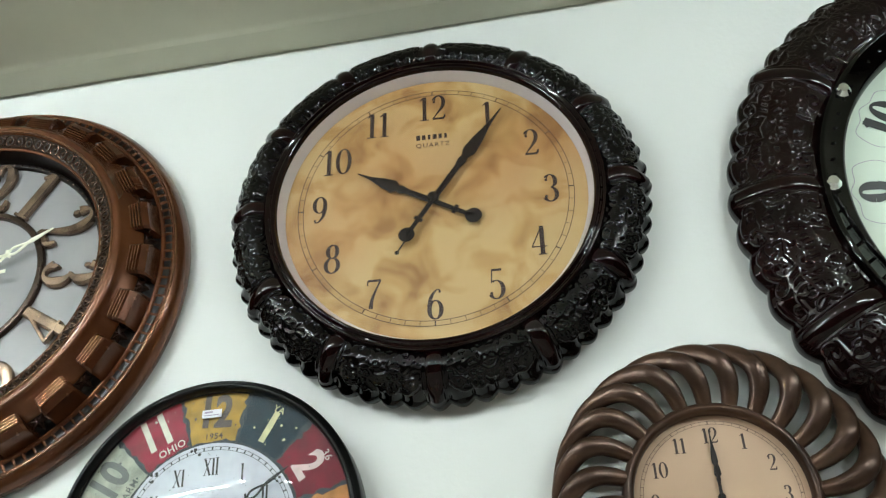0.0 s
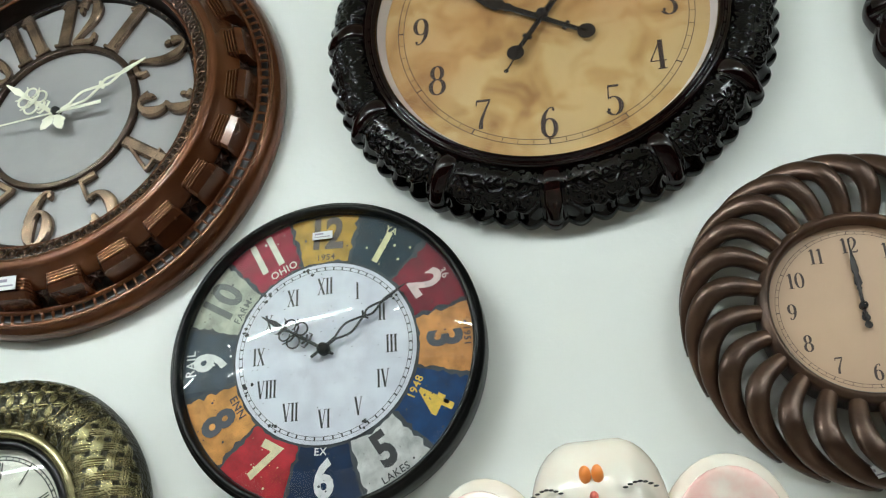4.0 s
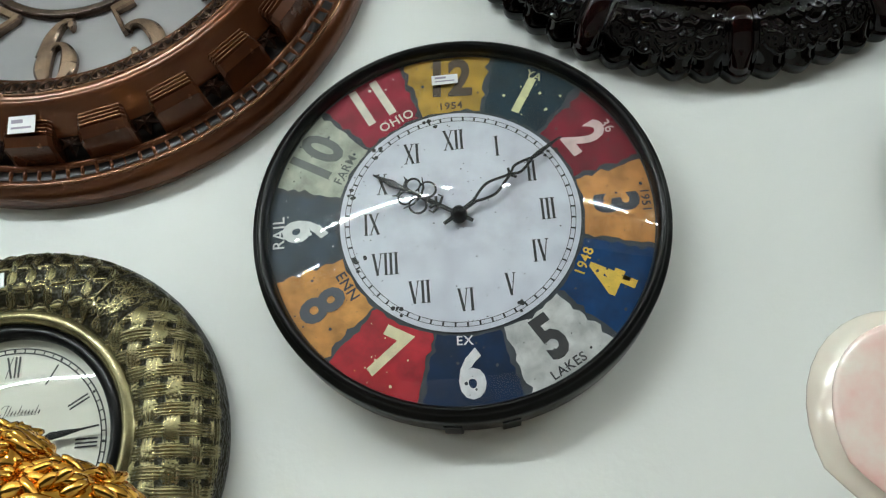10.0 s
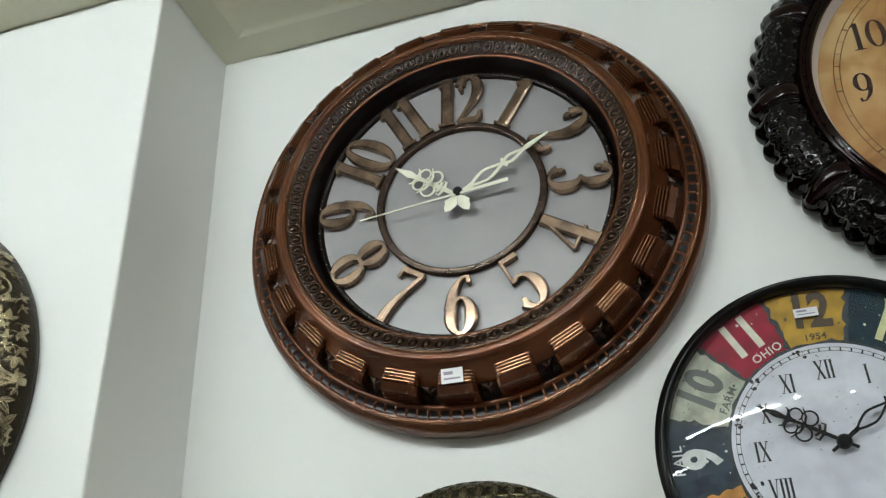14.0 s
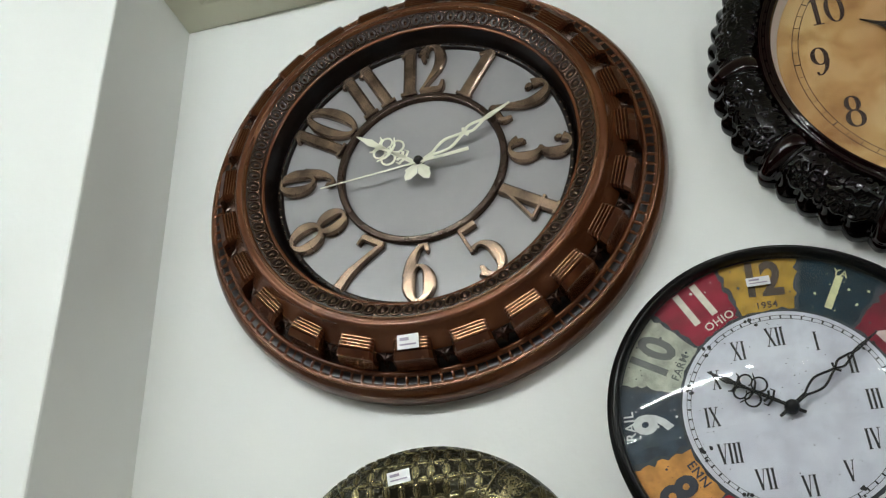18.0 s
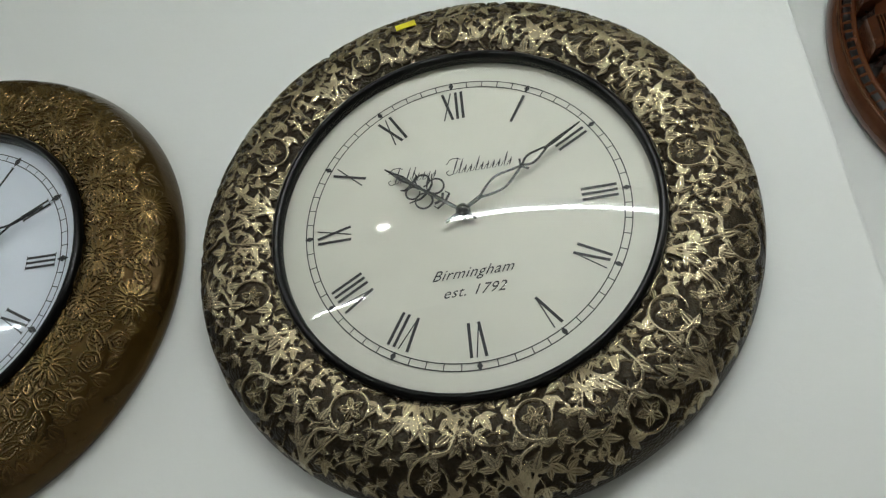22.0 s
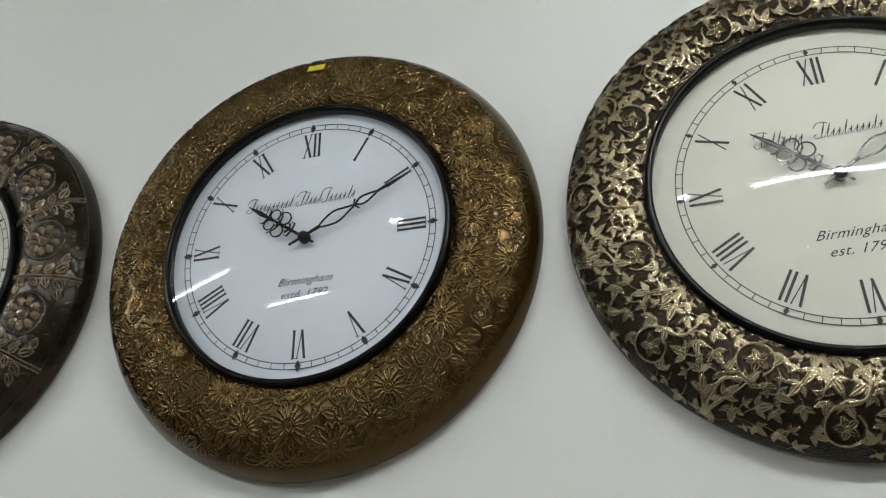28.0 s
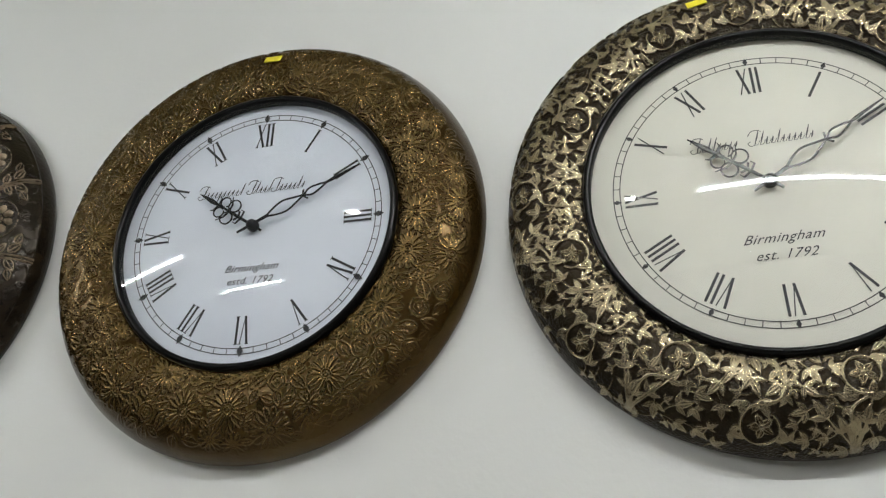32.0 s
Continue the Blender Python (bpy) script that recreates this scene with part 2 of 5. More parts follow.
# ---- mesh helpers ----
def mesh_from(name, verts, faces, smooth=True):
    me = bpy.data.meshes.new(name)
    me.from_pydata([tuple(v) for v in verts], [], faces)
    me.validate()
    me.update()
    if smooth:
        me.polygons.foreach_set("use_smooth", [True] * len(me.polygons))
    return me


def part(name, me, material, parent, label="", m=None):
    if isinstance(me, bmesh.types.BMesh):
        bm, me = me, bpy.data.meshes.new(name)
        bm.to_mesh(me)
        bm.free()
    if material and not me.materials:
        me.materials.append(material)
    ob = new(name, me)
    ob.parent = parent
    if m is not None:
        ob.matrix_basis = m
    if label:
        tagged(ob, label)
    return ob


def soft_edges(ob, angle=40):
    me = ob.data
    me.polygons.foreach_set("use_smooth", [True] * len(me.polygons))
    me.set_sharp_from_angle(angle=radians(angle))
    return ob


def box_mesh(name, x0, x1, y0, y1, z0, z1, bevel=0.0):
    bm = bmesh.new()
    bmesh.ops.create_cube(bm, size=1)
    for v in bm.verts:
        v.co = Vector(((x0 + x1) / 2 + v.co.x * (x1 - x0), (y0 + y1) / 2 + v.co.y * (y1 - y0), (z0 + z1) / 2 + v.co.z * (z1 - z0)))
    if bevel:
        bmesh.ops.bevel(bm, geom=bm.edges[:], offset=bevel, segments=2, affect="EDGES", profile=0.5)
    me = bpy.data.meshes.new(name)
    bm.to_mesh(me)
    bm.free()
    return me


def spline(points, steps):
    """Catmull-Rom through rows of numbers."""
    p = np.array(points, float)
    p = np.vstack([2 * p[0] - p[1], p, 2 * p[-1] - p[-2]])
    out = []
    for i in range(1, len(p) - 2):
        for k in range(steps):
            t = k / steps
            a, b, c, d = p[i - 1], p[i], p[i + 1], p[i + 2]
            out.append(0.5 * (2 * b + (c - a) * t + (2 * a - 5 * b + 4 * c - d) * t * t + (3 * b - a - 3 * c + d) * t ** 3))
    out.append(p[-2])
    return np.array(out)


def lathe(profile, n, warp=None, closed=False, smooth=True):
    """A ring about z from rows of (radius, height), inner to outer. warp(theta, s, r, z) -> r, z."""
    prof = np.array(profile, float)
    k = len(prof)
    th = np.arange(n) * 2 * math.pi / n
    s = np.linspace(0, 1, k)
    T, S = np.meshgrid(th, s, indexing="ij")
    Rr, Z = np.repeat(prof[None, :, 0], n, 0), np.repeat(prof[None, :, 1], n, 0)
    if warp:
        Rr, Z = warp(T, S, Rr, Z)
    verts = np.stack([Rr * np.sin(T), Rr * np.cos(T), Z], -1).reshape(-1, 3)
    faces = []
    m = k if closed else k - 1
    for i in range(n):
        j = (i + 1) % n
        for q in range(m):
            w = (q + 1) % k
            faces.append((i * k + q, j * k + q, j * k + w, i * k + w))
    return mesh_from("ring", verts, faces, smooth)


def disc(r, z, n=96):
    verts = [(0, 0, z)] + [(r * math.sin(i * 2 * math.pi / n), r * math.cos(i * 2 * math.pi / n), z) for i in range(n)]
    return mesh_from("disc", verts, [(0, 1 + (i + 1) % n, 1 + i) for i in range(n)], False)


def dome(r, z0, sag, n=96, k=18):
    big = (r * r + sag * sag) / (2 * sag)
    prof = []
    for q in range(k + 1):
        rr = r * (1 - q / k) if q < k else 0.0005
        prof.append((rr, z0 + math.sqrt(max(big * big - rr * rr, 0)) - (big - sag)))
    return lathe(prof[::-1], n)


class Strip:
    """Collects ribbons, fans and plates into one mesh."""

    def __init__(self):
        self.v, self.f = [], []

    def ribbon(self, pts, widths, z, lift=0.0, place=None, solid=0.0):
        """A ribbon along 2D points; lift raises its middle line; solid gives it side walls."""
        p = np.array(pts, float)
        w = np.broadcast_to(np.array(widths, float), (len(p),))
        d = np.gradient(p, axis=0)
        l = np.hypot(d[:, 0], d[:, 1]) + 1e-12
        nx, ny = -d[:, 1] / l, d[:, 0] / l
        rows = []
        for i in range(len(p)):
            a = (p[i, 0] + nx[i] * w[i] / 2, p[i, 1] + ny[i] * w[i] / 2)
            b = (p[i, 0] - nx[i] * w[i] / 2, p[i, 1] - ny[i] * w[i] / 2)
            if solid:
                m_ = 0.18
                a2 = (a[0] + (b[0] - a[0]) * m_, a[1] + (b[1] - a[1]) * m_)
                b2 = (b[0] + (a[0] - b[0]) * m_, b[1] + (a[1] - b[1]) * m_)
                e = min(solid * 0.3, w[i] * 0.25)
                rows.append([(*a, z), (*a, z + solid - e), (*a2, z + solid), (*b2, z + solid), (*b, z + solid - e), (*b, z)])
            elif lift:
                rows.append([(*a, z), (*p[i], z + lift), (*b, z)])
            else:
                rows.append([(*a, z), (*b, z)])
        if place:
            rows = [[place(*q) for q in r] for r in rows]
        k, base = len(rows[0]), len(self.v)
        for r in rows:
            self.v += r
        for i in range(len(rows) - 1):
            for q in range(k - 1):
                self.f.append((base + i * k + q, base + i * k + q + 1, base + (i + 1) * k + q + 1, base + (i + 1) * k + q))
        if solid:
            self.f.append(tuple(base + q for q in range(k))[::-1])
            self.f.append(tuple(base + (len(rows) - 1) * k + q for q in range(k)))

    def fan(self, outline, z, lift=0.0, centre=None, place=None):
        o = np.array(outline, float)
        c = o.mean(0) if centre is None else np.array(centre, float)
        base = len(self.v)
        rows = [(c[0], c[1], z + lift)] + [(x, y, z) for x, y in o]
        self.v += [place(*q) for q in rows] if place else rows
        n = len(o)
        self.f += [(base, base + 1 + i, base + 1 + (i + 1) % n) for i in range(n)]

    def mesh(self, name, smooth=False):
        me = mesh_from(name, self.v, self.f, smooth)
        bm = bmesh.new()
        bm.from_mesh(me)
        bmesh.ops.recalc_face_normals(bm, faces=bm.faces[:])
        bm.to_mesh(me)
        bm.free()
        return me


def oval(cx, cy, rx, ry, a0=0, a1=360, n=28):
    return [(cx + rx * math.cos(radians(a0 + (a1 - a0) * i / n)), cy + ry * math.sin(radians(a0 + (a1 - a0) * i / n))) for i in range(n + 1)]


# Strokes of old-face numerals in a box 1 high: rows of (x, y, width).
THICK, THIN = 0.15, 0.045


def loop(cx, cy, rx, ry, a0=0, a1=360, thick=THICK, thin=THIN, n=26):
    out = []
    for i in range(n + 1):
        a = radians(a0 + (a1 - a0) * i / n)
        out.append((cx + rx * math.cos(a), cy + ry * math.sin(a), thin + (thick - thin) * abs(math.cos(a)) ** 1.5))
    return out


def digit_strokes(ch):
    t, h = THICK, THIN
    blob = lambda x, y, r: [(x - r * 0.8, y, r * 1.1), (x - r * 0.3, y, r * 1.9), (x + r * 0.3, y, r * 1.9), (x + r * 0.8, y, r * 1.1)]
    if ch == "0":
        return [loop(0.30, 0.5, 0.23, 0.48)], 0.60
    if ch == "1":
        return [[(0.22, 0.02, t), (0.22, 0.98, t)], [(0.05, 0.02, h), (0.39, 0.02, h)], [(0.04, 0.84, h), (0.16, 0.92, h * 1.5), (0.22, 0.98, h)]], 0.44
    if ch == "2":
        a = loop(0.27, 0.72, 0.20, 0.26, 160, -20, n=16)
        return [a + [(0.40, 0.48, t * 0.8), (0.20, 0.22, h * 1.3), (0.05, 0.03, h)], [(0.05, 0.045, 0.09), (0.25, 0.045, 0.09), (0.46, 0.05, 0.09), (0.52, 0.20, h)], blob(0.11, 0.74, 0.06)], 0.56
    if ch == "3":
        a = loop(0.25, 0.75, 0.18, 0.23, 150, -80, n=14)
        b = loop(0.23, 0.27, 0.22, 0.25, 85, -155, n=18)
        return [a, b, blob(0.11, 0.80, 0.055), blob(0.08, 0.20, 0.06)], 0.52
    if ch == "4":
        return [[(0.38, 0.02, t), (0.38, 0.98, t)], [(0.38, 0.96, h), (0.03, 0.28, h)], [(0.03, 0.28, h), (0.54, 0.28, h)], [(0.24, 0.02, h), (0.52, 0.02, h)]], 0.58
    if ch == "5":
        b = loop(0.24, 0.31, 0.23, 0.29, 120, -150, n=20)
        return [[(0.11, 0.95, 0.09), (0.44, 0.95, 0.09)], [(0.11, 0.98, h), (0.09, 0.53, h)], b, blob(0.08, 0.19, 0.06)], 0.52
    if ch == "6":
        a = [(0.45, 0.94, h * 1.2), (0.30, 0.93, h * 1.2), (0.14, 0.72, t * 0.8), (0.07, 0.42, t)]
        return [a, loop(0.28, 0.31, 0.20, 0.29), blob(0.43, 0.88, 0.05)], 0.54
    if ch == "7":
        return [[(0.05, 0.94, 0.09), (0.50, 0.94, 0.09)], [(0.49, 0.95, h * 1.3), (0.32, 0.60, 0.08), (0.20, 0.30, 0.12), (0.17, 0.02, t)], [(0.05, 0.96, h), (0.04, 0.78, h)]], 0.54
    if ch == "8":
        return [loop(0.27, 0.75, 0.17, 0.23), loop(0.27, 0.27, 0.22, 0.26)], 0.54
    s, w = digit_strokes("6")
    return [[(0.54 - x, 1 - y, q) for x, y, q in k] for k in s], w


def roman_strokes(text, t=0.10, h=0.035, serif=True):
    """Strokes of a Roman numeral in a box 1 high."""
    x, out = 0.0, []
    for ch in text:
        if ch == "I":
            out.append([(x + 0.10, 0, t), (x + 0.10, 1, t)])
            if serif:
                out += [[(x + 0.0, 0.015, h), (x + 0.20, 0.015, h)], [(x + 0.0, 0.985, h), (x + 0.20, 0.985, h)]]
            x += 0.24
        elif ch == "V":
            out += [[(x + 0.08, 1, t), (x + 0.26, 0, t)], [(x + 0.44, 1, h * 1.3), (x + 0.26, 0, h)]]
            if serif:
                out += [[(x, 0.985, h), (x + 0.17, 0.985, h)], [(x + 0.36, 0.985, h), (x + 0.52, 0.985, h)]]
            x += 0.54
        else:
            out += [[(x + 0.07, 1, t), (x + 0.43, 0, t)], [(x + 0.43, 1, h * 1.3), (x + 0.07, 0, h * 1.3)]]
            if serif:
                out += [[(x + a, b, h), (x + a + 0.17, b, h)] for a in (0.0, 0.34) for b in (0.015, 0.985)]
            x += 0.54
    return out, x - 0.04


def strokes_mesh(strokes, size, z, solid=0.0, squeeze=1.0, bold=1.0, width=0.0, smooth=4):
    """A mesh about its own middle out of strokes given in a box 1 high."""
    s = Strip()
    for i, k in enumerate(strokes):
        p = np.array(k, float)
        if len(p) > 2:
            p = spline(p, 2 if len(p) > 8 else smooth)
        s.ribbon(np.c_[(p[:, 0] - width / 2) * size * squeeze, (p[:, 1] - 0.5) * size], p[:, 2] * size * bold, z + (i % 4) * 0.00006, solid=solid)
    return s.mesh("numeral")


def number(text, size, z, solid=0.0, squeeze=1.0, bold=1.0, gap=0.04):
    x, out = 0.0, []
    for ch in text:
        k, w = digit_strokes(ch)
        out += [[(a + x, b, c) for a, b, c in q] for q in k]
        x += w + gap
    return strokes_mesh(out, size, z, solid, squeeze, bold, x - gap)


def lettering(text, size, slant=0.0, bold=0.0, thick=0.0, align="CENTER", spacing=1.0):
    cu = bpy.data.curves.new("lettering", "FONT")
    cu.body, cu.size, cu.shear, cu.offset, cu.extrude = text, size, slant, bold, thick
    cu.align_x, cu.align_y, cu.space_character, cu.resolution_u = align, "CENTER", spacing, 3
    ob = new("lettering", cu)
    me = bpy.data.meshes.new_from_object(ob)
    bpy.data.objects.remove(ob)
    bpy.data.curves.remove(cu)
    return me


def at_hour(h, r, z=0.0, turn=None):
    """A pose at that hour of a dial; turn: degrees clockwise (default: top outwards)."""
    a = radians(30 * h)
    return pose(r * math.sin(a), r * math.cos(a), z, 0, 0, -(30 * h if turn is None else turn))


def ring_track(r0, r1, z, w=0.0009, ticks=60, tick_w=0.0008, heavy=0):
    s = Strip()
    for r in (r0, r1):
        s.ribbon(oval(0, 0, r, r, n=120), w, z)
    for i in range(ticks):
        a = 2 * math.pi * i / ticks
        ww = tick_w * (2.2 if heavy and i % heavy == 0 else 1)
        s.ribbon([(r0 * math.sin(a), r0 * math.cos(a)), (r1 * math.sin(a), r1 * math.cos(a))], ww, z + 0.00005)
    return s.mesh("track")


def clock_root(name, x, wall, z, turn, label, size=1.0, deep=1.0):
    ob = new(name)
    ob.empty_display_size = 0.05
    ob.matrix_basis = pose(x, wall, z, 90, 0, 0) @ pose(0, 0, 0, 0, 0, -turn) @ Matrix.Diagonal((size, size, deep, 1))
    return tagged(ob, label, "wall clock", "wall clocks on display")


def sticker(name, parent, x, y, z, w, h, turn, mat, nx=0.0, label="", ink=True, tilt=0.0):
    ob = part(name, box_mesh("sticker", -w / 2, w / 2, -h / 2, h / 2, 0, 0.0008), mat, parent, label, pose(x, y, z, tilt, 0, turn))
    if ink:
        s = Strip()
        s.ribbon([(-w * 0.38, h * 0.18), (w * 0.05, h * 0.18)], h * 0.22, 0.0011)
        s.ribbon([(-w * 0.38, -h * 0.2), (w * 0.38, -h * 0.2)], h * 0.12, 0.0011)
        part("print", s.mesh("print"), M["sticker_ink"], ob)
    return ob


LEAF3 = [(0, 0), (0.12, 0.22), (0.42, 0.18), (0.30, 0.40), (0.46, 0.66), (0.20, 0.62), (0.0, 1.0), (-0.20, 0.62), (-0.46, 0.66), (-0.30, 0.40), (-0.42, 0.18), (-0.12, 0.22)]

# ---- structure ----
def structure(name, me, mat, label=""):
    ob = new(name, me)
    me.materials.append(mat)
    return tagged(ob, label, "", "", "structure")


structure("wall_north", box_mesh("wall_north", RETURN_X, 4.0, WALL_A, WALL_A + 0.25, 0, CEIL + 0.03), M["wall"], "smooth white painted shop wall, set back in a shallow recess")
structure("wall_pier", box_mesh("wall_pier", LEFT_END, RETURN_X, WALL_B, WALL_B + 0.365, 0, CEIL + 0.03, 0.003), M["wall"], "white painted wall standing proud of the recess")
structure("wall_west", box_mesh("wall_west", -4.6, -4.4, -3.0, 2.4, 0, 2.9), M["far_wall"], "added dark side wall that keeps reflections dark")
structure("wall_passage", box_mesh("wall_passage", -4.4, LEFT_END, 2.2, 2.4, 0, 2.9), M["dark"], "near-black end of the passage")
structure("wall_passage_side", box_mesh("wall_passage_side", LEFT_END, LEFT_END + 0.2, WALL_B + 0.37, 2.2, 0, 2.9), M["dark"], "near-black side of the passage")
structure("wall_east", box_mesh("wall_east", 4.0, 4.2, -3.0, WALL_A + 0.2, 0, 2.9), M["far_wall"], "added dark side wall that keeps reflections dark")
structure("wall_south", box_mesh("wall_south", -4.4, 4.0, -3.2, -3.0, 0, 2.9), M["far_wall"], "added dark far wall that keeps reflections dark")
structure("floor", box_mesh("floor", -4.6, 4.2, -3.2, 2.4, -0.1, 0), M["floor"], "out-of-view shop floor, pale to bounce light up the walls")
GAP, LIP = 0.060, 0.007
structure("ceiling", box_mesh("ceiling", -4.6, 4.2, -3.2, 2.4, CEIL, CEIL + 0.12), M["ceiling"], "beige painted ceiling")
bm = bmesh.new()
foot = [(-4.35, -2.95), (3.95, -2.95), (3.95, WALL_A - GAP), (RETURN_X + GAP, WALL_A - GAP), (RETURN_X + GAP, WALL_B - GAP), (-4.35, WALL_B - GAP)]
low, high = [bm.verts.new((x, y, CEIL - LIP)) for x, y in foot], [bm.verts.new((x - 0.02 if x == RETURN_X + GAP else x, y + 0.02, CEIL + 0.001)) for x, y in foot]
bm.faces.new(low[::-1])
for i in range(6):
    bm.faces.new((low[i], low[(i + 1) % 6], high[(i + 1) % 6], high[i]))
bmesh.ops.bevel(bm, geom=[e for e in bm.edges if all(v in low for v in e.verts)], offset=0.004, segments=3, affect="EDGES", profile=0.5)
panel = bpy.data.meshes.new("ceiling_panel")
bm.to_mesh(panel)
bm.free()
structure("ceiling_panel", panel, M["ceiling"], "beige false ceiling stopping short of the walls")


# ---- lamps ----
def tube_lamp(x, y, length, twin=False):
    root = tagged(new("tube_light"), "bare white tube light on a thin ceiling batten", "tube light", "ceiling lamps")
    root.matrix_basis = pose(x, y, CEIL - LIP)
    part("batten", box_mesh("batten", -length / 2 - 0.02, length / 2 + 0.02, -0.016, 0.016, -0.025, 0, 0.003), M["white_metal"], root)
    for dy in ((-0.022, 0.022) if twin else (0,)):
        bm = bmesh.new()
        bmesh.ops.create_cone(bm, cap_ends=True, segments=20, radius1=0.010, radius2=0.010, depth=length, matrix=pose(0, dy, -0.045, 0, 90, 0))
        part("tube", bm, M["tube"], root, "glowing white tube")
    for s in (-1, 1):
        part("end_cap", box_mesh("end_cap", s * length / 2 - 0.012, s * length / 2 + 0.012, -0.034 if twin else -0.013, 0.034 if twin else 0.013, -0.06, -0.02, 0.002), M["white_metal"], root)
    return root


def spot_lamp(x, y):
    root = tagged(new("downlight"), "small round white ceiling downlight, lit", "downlight", "ceiling lamps")
    root.matrix_basis = pose(x, y, CEIL - LIP)
    part("trim_ring", lathe([(0.030, -0.001), (0.032, -0.012), (0.042, -0.012), (0.045, 0.0)], 40), M["white_metal"], root)
    part("lens", lathe([(0.0005, -0.016), (0.012, -0.015), (0.024, -0.012), (0.030, -0.006)], 40), M["spot"], root)


# Both right-hand tubes hold the light level; the one at 0.95 is added.
for x, y, length in ((-3.0, -0.50, 0.90), (-0.88, -0.50, 0.94), (-2.55, -1.50, 0.60), (0.95, -0.55, 0.56), (1.75, -0.55, 0.56)):
    tube_lamp(x, y, length)
for x, y in ((-1.64, -0.46), (-0.30, -0.50), (0.09, -0.53)):
    spot_lamp(x, y)
# Back row behind the view, placed by guess for general fill.
for x in (-2.6, -1.1, 0.4, 1.9):
    spot_lamp(x, -2.3)

# ---- hands ----
def hand_ornate(length, z, kind, k=1.0):
    """An openwork hand pointing up: kind 'hour' or 'minute'."""
    s, L, w = Strip(), length, 0.0016 * k
    t = 0.0010
    if kind == "hour":
        s.ribbon([(0, -0.16 * L), (0, 0.34 * L)], [w * 1.2, w * 1.6], z, solid=t)
        for sg in (-1, 1):
            for cx, cy, r, a0, a1 in ((0.098, 0.415, 0.088, 175, 520), (0.082, 0.570, 0.072, 200, -135)):
                p = [(sg * (cx + r * math.cos(radians(a0 + (a1 - a0) * q / 20))) * L, (cy + r * math.sin(radians(a0 + (a1 - a0) * q / 20))) * L) for q in range(21)]
                s.ribbon(p, np.linspace(w * 0.85, w * 0.5, 21), z, solid=t)
            for y0, y1 in ((0.46, 0.53), (0.66, 0.70), (0.24, 0.29)):
                s.ribbon([(0, y0 * L - 0.02 * L), (sg * 0.10 * L, y0 * L), (sg * (0.195 if y0 < 0.6 else 0.12) * L * (0.5 if y0 < 0.3 else 1), y1 * L)], [w, w * 0.8, w * 0.3], z, solid=t)
        s.ribbon([(0, 0.32 * L), (0, 0.60 * L), (0, 0.78 * L), (0, 0.86 * L), (0, L)], [w * 1.5, w, w * 2.6, w * 1.6, w * 0.4], z, solid=t)
        s.ribbon([(-0.07 * L, 0.30 * L), (0, 0.26 * L), (0.07 * L, 0.30 * L)], w, z, solid=t)
    else:
        s.ribbon([(0, -0.14 * L), (0, 0.16 * L)], [w * 1.2, w * 1.8], z, solid=t)
        for sg in (-1, 1):
            p = spline([(0, 0.14 * L), (sg * 0.035 * L, 0.22 * L), (sg * 0.055 * L, 0.32 * L), (sg * 0.02 * L, 0.44 * L), (0, 0.50 * L), (-sg * 0.035 * L, 0.57 * L), (-sg * 0.02 * L, 0.66 * L), (0, 0.72 * L)], 5)
            s.ribbon(p, w * 0.9, z, solid=t)
        s.ribbon([(-0.05 * L, 0.52 * L), (0, 0.49 * L), (0.05 * L, 0.52 * L)], w * 0.9, z, solid=t)
        s.ribbon([(0, 0.70 * L), (0, 0.78 * L), (0, L)], [w, w * 1.7, w * 0.5], z, solid=t)
    return s.mesh("hand")


def hand_leaf(length, tail, z, k=1.0):
    """A broad leaf-shaped hand with a round counterweight."""
    s, L = Strip(), length
    s.ribbon([(0, -tail), (0, 0)], [0.003 * k, 0.004 * k], z, solid=0.0012)
    s.ribbon([(0, 0), (0, 0.35 * L), (0, 0.42 * L), (0, 0.46 * L), (0, 0.52 * L), (0, 0.66 * L), (0, 0.82 * L), (0, L)],
             [0.0050 * k, 0.0045 * k, 0.0075 * k, 0.0050 * k, 0.0110 * k, 0.0085 * k, 0.0028 * k, 0.0008], z, solid=0.0012)
    s.fan(oval(0, -tail, 0.0062 * k, 0.0062 * k, n=20)[:-1], z + 0.0012)
    s.ribbon([(-0.0035 * k, -tail * 0.55), (0.0035 * k, -tail * 0.55)], 0.003 * k, z, solid=0.0012)
    return s.mesh("hand")


def hub_mesh(r, z0, z1):
    return lathe([(0.0003, z1), (r * 0.5, z1 - (z1 - z0) * 0.06), (r * 0.85, z1 - (z1 - z0) * 0.25), (r, z0 + (z1 - z0) * 0.4), (r, z0)], 28)


def add_hands(root, z, hour, hl, minute, ml, mat, k=1.0, hub=0.006, label=""):
    part("hour_hand", hand_ornate(hl, 0, "hour", k), mat, root, label, pose(0, 0, z, 0, 0, -hour))
    part("minute_hand", hand_ornate(ml, 0, "minute", k), mat, root, label, pose(0, 0, z + 0.002, 0, 0, -minute))
    part("hub", hub_mesh(hub, z - 0.003, z + 0.007), mat, root)


